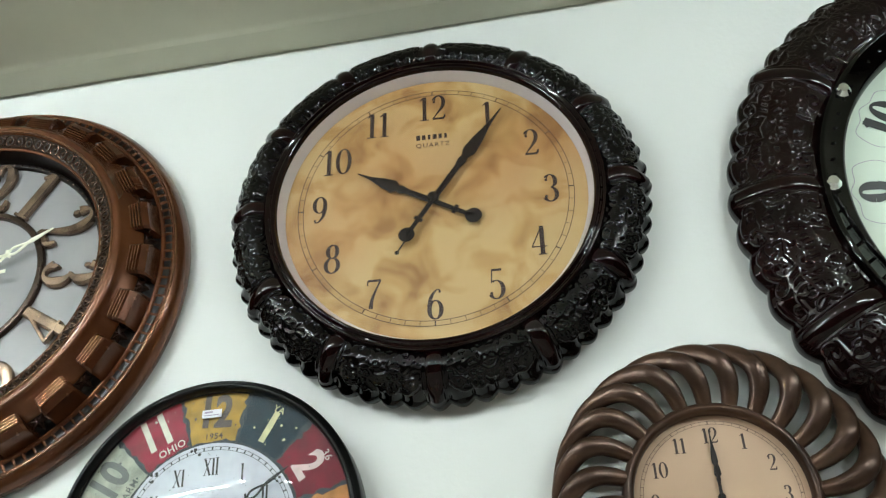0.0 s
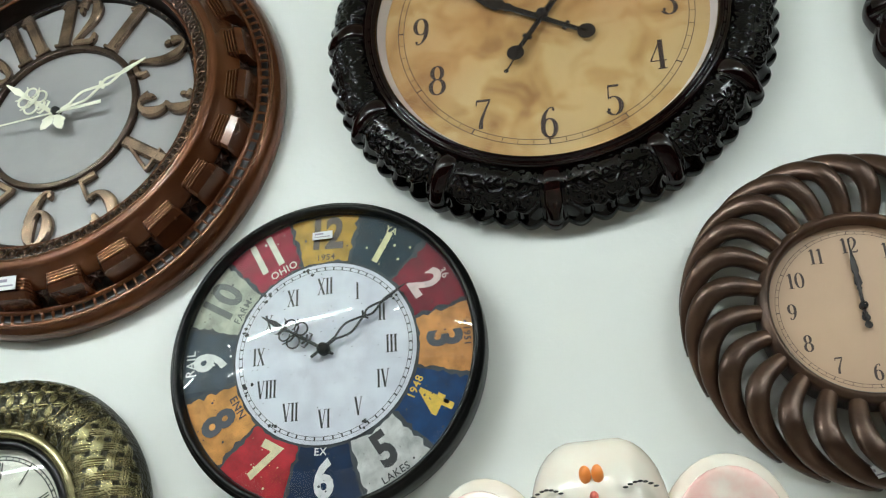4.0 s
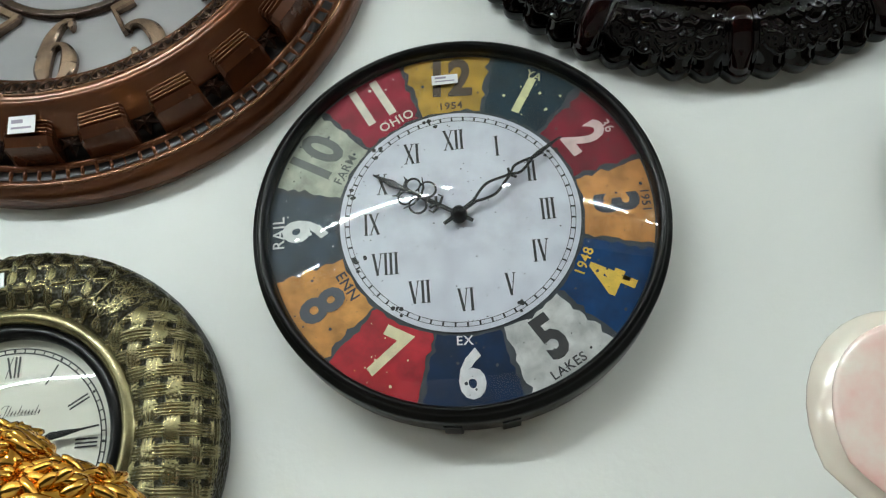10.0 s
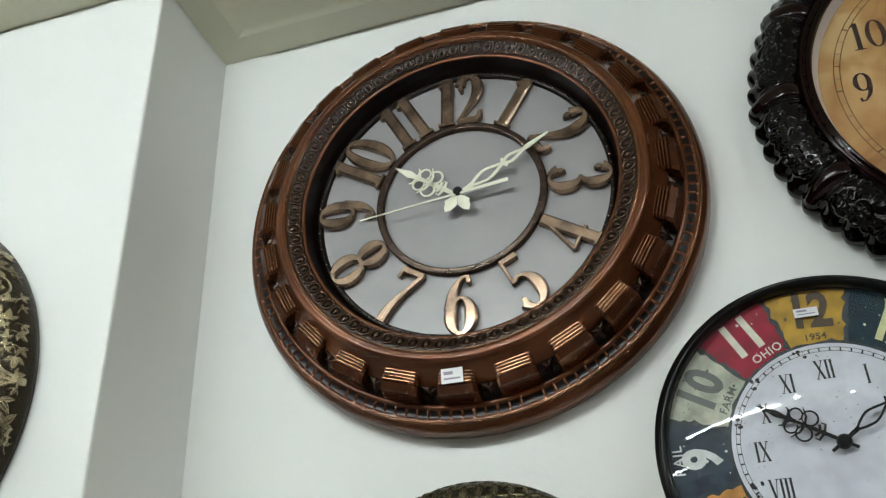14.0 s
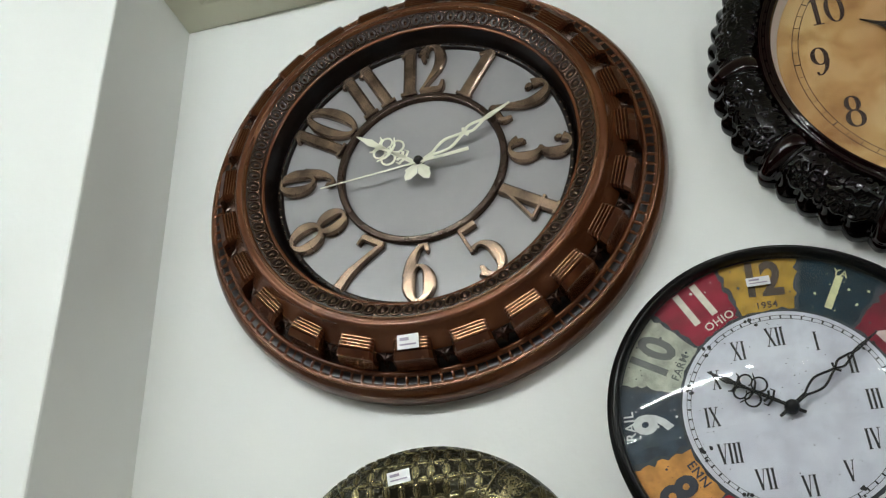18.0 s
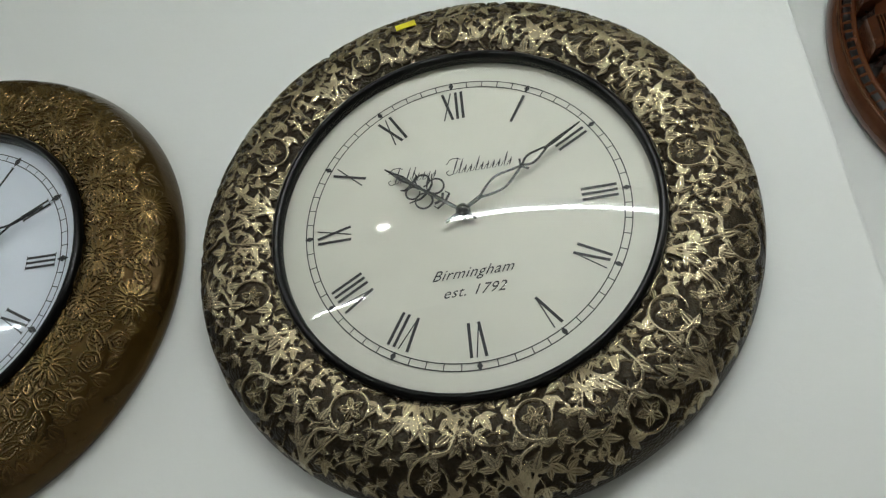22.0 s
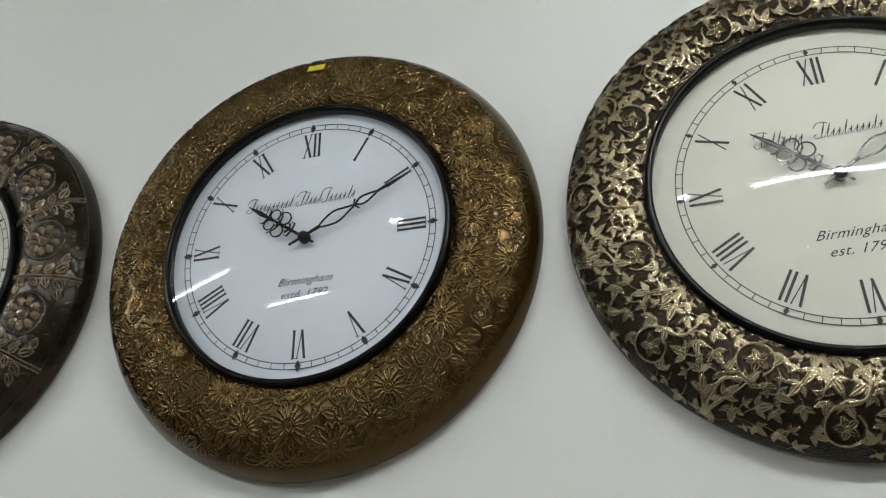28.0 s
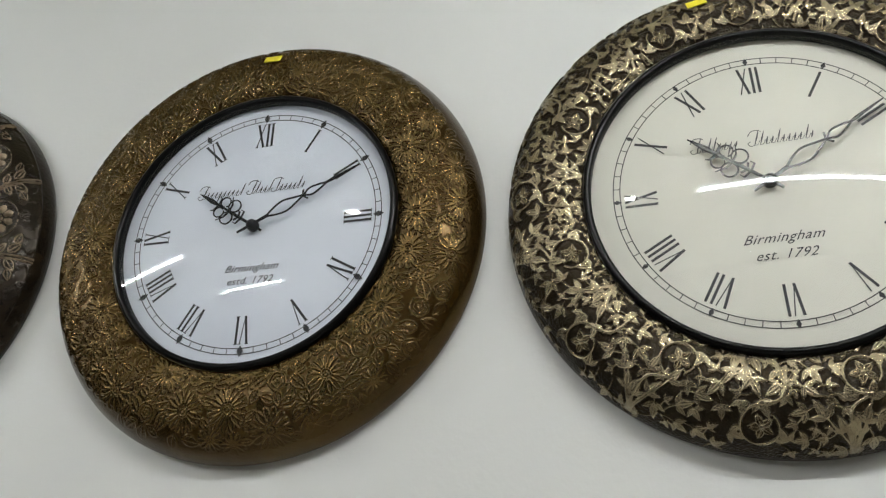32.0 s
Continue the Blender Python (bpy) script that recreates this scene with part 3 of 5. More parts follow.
def script_bars(tall, size):
    """Slanted plain strokes in place of a maker's name: one height a stroke, below zero for a tail, 0 for a gap."""
    s, x = Strip(), -0.215 * size * len(tall)
    for i, k in enumerate(tall):
        foot, top = (-0.36, -0.36 + k) if k > 0 else (-0.36 + k, 0.30)
        if k:
            w = 0.13 if abs(k) > 1 else 0.15
            s.ribbon([(x + foot * 0.35 * size, foot * size), (x + (foot + top) * 0.175 * size, (foot + top) / 2 * size), (x + top * 0.35 * size, top * size)], [size * 0.05, size * w, size * 0.05], 0)
            if i + 1 < len(tall) and tall[i + 1]:
                s.ribbon([(x - 0.12 * size, -0.35 * size), (x + 0.10 * size, -0.36 * size), (x + 0.34 * size, 0.05 * size)], size * 0.045, 0.00004)
            if k > 1.35:
                s.ribbon(spline([(x - 0.55 * size, 0.55 * size), (x - 0.25 * size, 0.95 * size), (x + 0.20 * size, 1.0 * size), (x + 0.55 * size, 0.85 * size)], 6), size * 0.07, 0.00008)
                s.ribbon(spline([(x - 0.13 * size, -0.36 * size), (x - 0.45 * size, -0.42 * size), (x - 0.62 * size, -0.15 * size), (x - 0.40 * size, 0.0)], 6), size * 0.06, 0.00008)
        x += size * (0.43 if k else 0.30)
    return s.mesh("maker_mark")


VILLAGE = [1.4, 0.66, 1.25, 1.25, 0.66, 0.66, -0.6, 0.66, 0, 0]
WORKS = [1.4, 1.25, 0.66, 0.66, 1.25, 0.66, 0.66, 0.66, 0.66, 1.25, 0.66]
IMPERIAL = [1.4, 0.66, 0.66, 0.66, -0.6, 0.66, 0.66, 0.66, 0.66, 1.25, 0, 0]
CLOCK_WORKS = [1.4, 1.25, 0.66, 0.66, 1.25, 0, 1.4, 0.66, 0.66, 0.66, 0.66, 1.25, 0.66]


def roman_dial(root, r, z, mat, ink, track, numeral_r, numeral_h, hours=range(1, 13), diamond=0.005, squeeze=0.72):
    part("dial", disc(r, z), mat, root)
    part("minute_track", ring_track(track[0], track[1], z + 0.0005), ink, root, "printed double minute ring")
    names = ["I", "II", "III", "IIII", "V", "VI", "VII", "VIII", "IX", "X", "XI", "XII"]
    names[3] = "IV"
    for h in hours:
        st, w = roman_strokes(names[h - 1], t=0.085, h=0.03, serif=diamond > 0.0045)
        part("numeral", strokes_mesh(st, numeral_h, 0, squeeze=squeeze, width=w), ink, root, "", at_hour(h, numeral_r, z + 0.0006))
    rr = (track[0] + track[1]) / 2
    s = Strip()
    s.fan([(0, diamond), (diamond * 0.55, 0), (0, -diamond), (-diamond * 0.55, 0)], 0)
    me = s.mesh("mark")
    for h in range(12):
        part("hour_mark", me, ink, root, "", at_hour(h, rr, z + 0.0008))


def bezel(root, r_in, r_out, z0, z1, mat, name="bezel", label=""):
    m = (r_in + r_out) / 2
    return part(name, lathe([(r_in, z0), (r_in, z1 - 0.002), (r_in + 0.0015, z1 - 0.0004), (m, z1), (r_out - 0.0015, z1 - 0.001), (r_out, z1 - 0.003), (r_out, z0 - 0.012)], 128), mat, root, label)


# ---- embossed and carved rims ----
class Relief:
    """A height map laid over a rim's profile; motifs are stamped into it."""

    def __init__(self, profile, n, rows):
        p = spline(profile, 10)
        d = np.r_[0, np.cumsum(np.hypot(*np.diff(p, axis=0).T))]
        self.n, self.rows, self.length = n, rows, d[-1]
        self.s = np.linspace(0, d[-1], rows)
        self.r, self.z = np.interp(self.s, d, p[:, 0]), np.interp(self.s, d, p[:, 1])
        tr, tz = np.gradient(self.r), np.gradient(self.z)
        l = np.hypot(tr, tz)
        self.nr, self.nz = -tz / l, tr / l
        self.H = np.zeros((rows, n))
        self.kind = np.zeros((rows, n))

    def radius(self, s):
        return float(np.interp(s, self.s, self.r))

    def stamp(self, th, s0, reach, shape, turn=0.0):
        step = self.s[1]
        i0, i1 = max(0, int((s0 - reach) / step)), min(self.rows, int((s0 + reach) / step) + 2)
        if i1 <= i0:
            return
        rc = max(self.radius(s0), 0.01)
        da = 2 * math.pi / self.n
        k = int(reach / rc / da) + 1
        c = int(round(th / da))
        cols = np.arange(c - k, c + k + 1)
        X = ((cols * da - th) * rc)[None, :] + np.zeros((i1 - i0, 1))
        Y = (self.s[i0:i1] - s0)[:, None] + np.zeros((1, len(cols)))
        cs, sn = math.cos(turn), math.sin(turn)
        h = shape(X * cs + Y * sn, -X * sn + Y * cs)
        idx = np.ix_(np.arange(i0, i1), cols % self.n)
        self.H[idx] = np.maximum(self.H[idx], h)

    def stroke(self, th, s0, pts, w0, w1, h, turn=0.0):
        p = np.array(pts, float)
        d = np.r_[0, np.cumsum(np.hypot(*np.diff(p, axis=0).T))]
        m = max(2, int(d[-1] / (0.30 * min(w0, w1))))
        m = min(m, 160)
        t = np.linspace(0, d[-1], m)
        cs, sn = math.cos(turn), math.sin(turn)
        rc = max(self.radius(s0), 0.01)
        for x, y, w in zip(np.interp(t, d, p[:, 0]), np.interp(t, d, p[:, 1]), np.linspace(w0, w1, m)):
            u, v = x * cs - y * sn, x * sn + y * cs
            self.stamp(th + u / rc, s0 + v, w, lambda X, Y: h * np.sqrt(np.clip(1 - (X * X + Y * Y) / (w * w * 0.36), 0, 1)))

    def mesh(self, mats, level, warp=None):
        th = np.arange(self.n) * 2 * math.pi / self.n
        R = self.r[:, None] + self.nr[:, None] * self.H
        Z = self.z[:, None] + self.nz[:, None] * self.H
        T = np.repeat(th[None, :], self.rows, 0)
        if warp:
            R, Z = warp(T, np.repeat(self.s[:, None] / self.length, self.n, 1), R, Z)
        v = np.stack([R * np.sin(T), R * np.cos(T), Z], -1).reshape(-1, 3)
        i, j = np.meshgrid(np.arange(self.rows - 1), np.arange(self.n), indexing="ij")
        a, b = i * self.n + j, i * self.n + (j + 1) % self.n
        q = np.stack([a, b, b + self.n, a + self.n], -1).reshape(-1, 4)
        me = bpy.data.meshes.new("rim")
        me.vertices.add(len(v))
        me.vertices.foreach_set("co", v.astype(np.float32).ravel())
        me.loops.add(q.size)
        me.loops.foreach_set("vertex_index", q.astype(np.int32).ravel())
        me.polygons.add(len(q))
        me.polygons.foreach_set("loop_start", np.arange(0, q.size, 4, dtype=np.int32))
        for m in mats:
            me.materials.append(m)
        # Faces above the level take the relief colour, lower ones the ground's.
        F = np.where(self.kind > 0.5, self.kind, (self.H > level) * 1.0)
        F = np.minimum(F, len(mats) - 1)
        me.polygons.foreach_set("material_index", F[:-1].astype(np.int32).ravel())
        me.polygons.foreach_set("use_smooth", np.ones(len(q), dtype=bool))
        me.update(calc_edges=True)
        return me


def lobe(X, Y, a, length, wide, h, vein=0.20):
    """One pointed leaf lobe from the origin, at angle a from +y."""
    u, v = X * math.sin(a) + Y * math.cos(a), X * math.cos(a) - Y * math.sin(a)
    t = np.clip(u / length, 0, 1)
    half = np.maximum(wide * length * np.sin(math.pi * t ** 0.75) ** 1.1, 1e-6)
    q = np.clip(1 - np.abs(v) / half, 0, 1) * ((u > 0) & (u < length))
    blade = np.interp(q, [0, 0.22, 0.36, 0.62, 1.0], [0, 1.0, 0.95, 1 - vein * 1.4, 1 - vein])
    return h * (blade + vein * 1.2 * np.exp(-(v / (0.035 * length)) ** 2) * (q > 0.3) * (t < 0.85))


def ivy_leaf(size, h):
    return lambda X, Y: np.maximum.reduce([lobe(X, Y, 0, size, 0.25, h), lobe(X, Y, 1.0, size * 0.78, 0.24, h * 0.95), lobe(X, Y, -1.0, size * 0.78, 0.24, h * 0.95)])


def line_of(d, w, h):
    return h * np.exp(-(d / w) ** 2)


def daisy_lines(size, petals, w, h):
    def f(X, Y):
        r, a = np.hypot(X, Y), np.arctan2(X, Y)
        ph = (a / (2 * math.pi) * petals) % 1 - 0.5
        t = np.clip((r / size - 0.26) / 0.74, 0, 1)
        half = 0.40 * np.sqrt(np.clip(np.sin(math.pi * np.clip(t * 0.80 + 0.16, 0, 1)), 0, 1)) * (r < size)
        across = np.abs(np.abs(ph) - half) * 2 * math.pi / petals * r
        out = line_of(across, w, h) * ((r > size * 0.3) & (r < size * 1.02))
        out = np.maximum(out, line_of(ph * 2 * math.pi / petals * r, w * 0.7, h * 0.6) * ((r > size * 0.3) & (r < size * 0.75)))
        out = np.maximum(out, line_of(r - size * 0.24, w, h))
        return np.maximum(out, line_of(r - size * 0.10, w, h * 1.2))
    return f


def leaf_lines(size, w, h):
    def f(X, Y):
        t = np.clip(Y / size + 0.5, 0, 1)
        half = 0.27 * size * np.sin(math.pi * t ** 0.8)
        on = (Y > -0.5 * size) & (Y < 0.5 * size)
        out = line_of(np.abs(X) - half, w, h) * on
        out = np.maximum(out, line_of(X, w * 0.8, h * 0.9) * on)
        veins = line_of(((Y - np.abs(X) * 0.9) / size * 6 % 1 - 0.5) * size / 6, w * 0.6, h * 0.6) * on * (np.abs(X) < half)
        return np.maximum(out, veins)
    return f


def rose_lines(size, w, h):
    def f(X, Y):
        r, a = np.hypot(X, Y), np.arctan2(Y, X)
        return line_of((((r + 0.04 * size * np.sin(5 * a)) / size * 3.2) % 1 - 0.5) * size / 3.2, w, h) * (r < size)
    return f


def scatter(rng, rel, count, gap, s0, s1, taken, tries=16000):
    """Random places on a rim, no two nearer than their gaps."""
    out = []
    P = np.array(taken) if taken else np.zeros((0, 3))
    for _ in range(tries):
        if len(out) >= count:
            break
        th, s = rng.random() * 2 * math.pi, s0 + (s1 - s0) * rng.random()
        r = rel.radius(s)
        x, y = r * math.sin(th), r * math.cos(th)
        if len(P) == 0 or (np.hypot(P[:, 0] - x, P[:, 1] - y) > P[:, 2] + gap).all():
            out.append((th, s))
            P = np.vstack([P, (x, y, gap)])
    return out, [tuple(q) for q in P]


def ivy_rim(profile, seed):
    """Scrolls that hold a flower, in turn near the inner and the outer edge, with sprays of ivy between them."""
    rng = np.random.default_rng(seed)
    rel = Relief(profile, 2400, 160)
    L = rel.length * 0.86
    taken, bays = [], 17

    def leaf_at(th, s, a, size, h=0.0024):
        rel.stamp(th, s, size * 1.2, lambda X, Y: ivy_leaf(size, h)(X, Y + size * 0.30), a)
        r = rel.radius(s)
        taken.append((r * math.sin(th), r * math.cos(th), size * 0.42))

    for i in range(bays):
        th = 2 * math.pi * (i + rng.normal() * 0.06) / bays
        sg = 1 if i % 2 else -1
        mid = L * (0.50 + 0.19 * sg) + 0.002
        size = 0.0165 + 0.0015 * rng.random()
        p = np.array([(size * (1 - 0.30 * t) * math.cos(-math.pi * 0.5 * sg + sg * t * 5.6), size * (1 - 0.30 * t) * math.sin(-math.pi * 0.5 * sg + sg * t * 5.6)) for t in np.linspace(0, 1, 40)])
        lead = spline([(-sg * 0.020, -sg * L * 0.52), (-sg * 0.016, -sg * L * 0.26), p[0]], 8)
        rel.stroke(th, mid, np.vstack([lead[:-1], p]), 0.0034, 0.0020, 0.0025)
        for q in range(5):
            rel.stamp(th, mid, 0.014, lambda X, Y, a=q * 1.2566 + i: lobe(X, Y, a, 0.0112, 0.33, 0.0025, 0.45))
        rel.stamp(th, mid, 0.004, lambda X, Y: 0.0034 * np.sqrt(np.clip(1 - (X * X + Y * Y) / 0.0024 ** 2, 0, 1)))
        r = rel.radius(mid)
        taken.append((r * math.sin(th), r * math.cos(th), 0.0165))
        # leaves outside the scroll
        for q, side in ((6, 1), (14, 1), (30, 1)):
            d = p[q + 1] - p[q - 1]
            a = math.atan2(d[0], d[1]) + sg * -0.8
            leaf_at(th + p[q, 0] * 1.32 / r, mid + p[q, 1] * 1.32, -a, 0.0125 + 0.003 * rng.random())
        # spray on the far side of the scroll, stems spreading from one foot
        g = th + math.pi / bays * 0.55
        c0 = L * 0.5 + 0.002
        for fan in (-1.0, -0.55, -0.1, 0.35, 0.8):
            tip = np.array((fan * 0.021 + rng.normal() * 0.001, -sg * L * (0.02 + 0.25 * (1 - fan * fan)) + sg * 0.004))
            c = spline([(0.002 * fan, -sg * L * 0.48), (fan * 0.004, -sg * L * 0.34), tip * (1, 1)], 8)
            rel.stroke(g, c0, c, 0.0030, 0.0018, 0.0022)
            d = c[-1] - c[-5]
            rr = rel.radius(c0)
            leaf_at(g + tip[0] / rr, c0 + tip[1], -math.atan2(d[0], d[1]), 0.0145 + 0.003 * rng.random())
    for count, gap, size in ((200, 0.0058, 0.0145), (320, 0.0036, 0.0095)):
        spots, taken2 = scatter(rng, rel, count, gap, L * 0.03, L * 0.99, list(taken), 7000)
        for th, s in spots:
            a = math.sin(th * 8 + s * 60) * 1.6 + rng.normal() * 0.6
            k = size * (0.85 + 0.35 * rng.random())
            leaf_at(th, s, a, k, 0.0021)
            rel.stroke(th, s, spline([(0, -k * 0.3), (0.0015, -k * 0.7), (0.0045, -k * 1.05)], 5), 0.0018, 0.0012, 0.0017, a)
    # Height picks the colour: bright edges, mid blades, recess shade painted dark.
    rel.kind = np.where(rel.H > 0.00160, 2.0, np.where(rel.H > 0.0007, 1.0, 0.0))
    rel.H *= np.interp(rel.s, [0, L * 0.92, L * 1.0], [1, 1, 0.3])[:, None]
    return rel


def flower_rim(profile, seed):
    rng = np.random.default_rng(seed)
    rel = Relief(profile, 2300, 132)
    L = rel.length * 0.84
    w, h = 0.00078, 0.00165
    taken = []
    big, taken = scatter(rng, rel, 30, 0.0190, L * 0.20, L * 0.78, taken, 6000)
    for th, s in big:
        rel.stamp(th, s, 0.024, daisy_lines(0.0180 + 0.003 * rng.random(), int(rng.choice([13, 15, 17])), w, h), rng.random() * 6)
    mid, taken = scatter(rng, rel, 54, 0.0100, L * 0.06, L * 0.82, taken, 5000)
    for i, (th, s) in enumerate(mid):
        rel.stamp(th, s, 0.014, rose_lines(0.0108, w, h) if i % 2 else daisy_lines(0.0125, 11, w, h), rng.random() * 6)
    for count, gap, size in ((240, 0.0062, 0.0195), (420, 0.0036, 0.0135)):
        leaves, taken = scatter(rng, rel, count, gap, L * 0.02, L * 0.86, taken, 9000)
        for th, s in leaves:
            rel.stamp(th, s, 0.012, leaf_lines(size * (0.8 + 0.4 * rng.random()), w, h), rng.random() * 6.28)
    rel.H *= np.interp(rel.s, [0, L * 0.72, L * 0.90], [1, 1, 0.15])[:, None]
    return rel


def medallion_rim(profile, seed):
    rng = np.random.default_rng(seed)
    rel = Relief(profile, 1900, 116)
    L = rel.length * 0.84
    n = 14
    w = 0.0009
    for i in range(n):
        th = 2 * math.pi * (i + 0.25) / n
        s0 = L * 0.48

        def medal(X, Y):
            r, a = np.hypot(X, Y), np.arctan2(X, Y)
            ph = (a / (2 * math.pi) * 9) % 1 - 0.5
            px, py = ph * 2 * math.pi / 9 * 0.0120, r - 0.0134
            e = np.hypot(px / 0.0036, py / 0.0056)
            out = 0.0042 * np.sqrt(np.clip(1 - e * e, 0, 1))
            out = np.maximum(out, line_of((e - 1.35) * 0.0036, w * 0.6, 0.0012))
            out = np.maximum(out, 0.0046 * np.sqrt(np.clip(1 - (r / 0.0040) ** 2, 0, 1)))
            out = np.maximum(out, line_of(r - 0.0058, w, 0.0018))
            out = np.maximum(out, line_of(r - 0.0235, w, 0.0016))
            dots = np.hypot(((a / (2 * math.pi) * 44) % 1 - 0.5) * 2 * math.pi / 44 * 0.0212, r - 0.0212)
            return np.maximum(out, line_of(dots, 0.0008, 0.0013))
        rel.stamp(th, s0, 0.026, medal, rng.random())
        g = th + math.pi / n
        for dx in (-0.0017, 0.0017):
            rel.stroke(g, L * 0.5, [(dx, -L * 0.46), (dx + 0.0015, 0), (dx, L * 0.46)], 0.0018, 0.0018, 0.0024)
        for sx in (-1, 1):
            for k, (x, y, a, size) in enumerate(((0.008, -0.020, 0.9, 0.014), (0.0075, -0.004, 0.7, 0.013), (0.008, 0.010, 1.1, 0.014), (0.009, 0.024, 0.6, 0.016), (0.019, 0.026, 1.2, 0.013), (0.018, -0.024, 1.4, 0.012))):
                rel.stamp(g + sx * x / rel.radius(L * 0.5), L * 0.5 + y, 0.012, leaf_lines(size, w, 0.0024), -sx * (a + rng.normal() * 0.15))
            rel.stroke(g, L * 0.5, spline([(sx * 0.002, L * 0.05), (sx * 0.012, L * 0.26), (sx * 0.006, L * 0.40), (sx * 0.014, L * 0.46)], 6), 0.0013, 0.0013, 0.0015)
            rel.stroke(g, L * 0.5, spline([(sx * 0.002, -L * 0.05), (sx * 0.010, -L * 0.22), (sx * 0.020, -L * 0.40), (sx * 0.028, -L * 0.44)], 6), 0.0013, 0.0013, 0.0015)
    taken = []
    spots, taken = scatter(rng, rel, 260, 0.005, L * 0.03, L * 0.93, taken, 1500)
    for th, s in spots:
        rel.stamp(th, s, 0.008, lambda X, Y: 0.5 * leaf_lines(0.010, w, 0.0012)(X, Y), rng.random() * 6.28)
    for k in (0.03, 0.95):
        rel.H = np.maximum(rel.H, line_of(rel.s - L * k, w, 0.0012)[:, None])
    return rel


def carved_rim(r_in, r_out, height, lobes, ribs, seed, n, rows, busy):
    """Black-brown carving: ribs in between bays of raised scrolls, and a scalloped edge."""
    rng = np.random.default_rng(seed)
    w = r_out - r_in
    rel = Relief([(r_in - 0.001, 0.72 * height), (r_in, 0.80 * height), (r_in + 0.25 * w, 0.93 * height), (r_in + 0.50 * w, 0.90 * height), (r_in + 0.78 * w, 0.70 * height), (r_out - 0.003, 0.44 * height),
                  (r_out, 0.34 * height), (r_out - 0.001, 0.15 * height), (r_out - 0.004, 0.01)], n, rows)
    L = float(np.interp(r_out - 0.003, rel.r[:np.argmax(rel.r)], rel.s[:np.argmax(rel.r)]))
    bay = 2 * math.pi / ribs
    mid = L * 0.52
    half = bay * rel.radius(mid) / 2 - 0.009
    curves = []
    for _ in range(busy):
        x, y = half * rng.random() ** 0.8, (rng.random() - 0.5) * L * 0.72
        size = (0.0045 + 0.0050 * rng.random()) * (1 if w < 0.05 else 1.35)
        a0, sg, turns = rng.random() * 6.28, rng.choice([-1, 1]), 0.75 + 0.5 * rng.random()
        p = np.array([(x + size * (1 - 0.7 * t) * math.cos(a0 + sg * t * turns * 6.28), y + size * (1 - 0.7 * t) * math.sin(a0 + sg * t * turns * 6.28)) for t in np.linspace(0, 1, 20)])
        tail = p[0] + size * 1.4 * np.array([math.sin(a0) * sg, -math.cos(a0) * sg])
        curves.append(np.vstack([[tail], p]))
    for k in range(ribs):
        th = (k + 0.5) * bay
        for sx in (-1, 1):
            for p in curves:
                q = p * [sx, 1] + rng.normal(0, 0.0003, 2)
                if np.abs(q[:, 1]).max() < L * 0.46:
                    rel.stroke(th, mid, q, 0.0044, 0.0026, 0.0019)
        for q in range(-2, 3):
            rel.stamp(th, mid - L * 0.26, 0.014, lambda X, Y, a=q * 0.6: lobe(X, Y, a, 0.0095, 0.30, 0.0022))
        # arc of beads along the inner edge of each bay
        rel.stroke(th, L * 0.10, spline([(-half * 0.8, 0), (0, L * 0.05), (half * 0.8, 0)], 6), 0.0016, 0.0016, 0.0016)
    T = np.arange(n) * 2 * math.pi / n
    ph = (T / bay + 0.5) % 1 - 0.5
    dist = np.abs(ph)[None, :] * bay * rel.r[:, None]
    fade = np.clip(rel.s / (0.05 * L), 0, 1) * np.clip((L * 1.06 - rel.s) / (0.10 * L), 0, 1)
    rib = 0.0026 * np.sqrt(np.clip(1 - (dist / 0.0072) ** 2, 0, 1)) + 0.0009 * np.exp(-((dist - 0.0098) / 0.0010) ** 2)
    rel.H = np.where(dist < 0.0115, rib * fade[:, None], rel.H)
    rel.kind[dist < 0.0066] = 1

    def warp(T, S, R, Z):
        edge = np.clip((S * rel.length - L * 0.62) / (L * 0.40), 0, 1) ** 1.4
        out = np.abs(np.cos((T / bay) * math.pi * lobes / ribs)) - 0.6
        near = np.exp(-(((T / bay + 0.5) % 1 - 0.5) / 0.10) ** 2)
        return R + edge * (0.0056 * out + 0.0012 * near), Z
    return rel, warp


# ---- mahogany clocks ----
def bead_mesh(r):
    bm = bmesh.new()
    bmesh.ops.create_icosphere(bm, subdivisions=1, radius=r)
    for v in bm.verts:
        v.co.z *= 0.7
    for f in bm.faces:
        f.smooth = True
    me = bpy.data.meshes.new("bead")
    bm.to_mesh(me)
    bm.free()
    return me


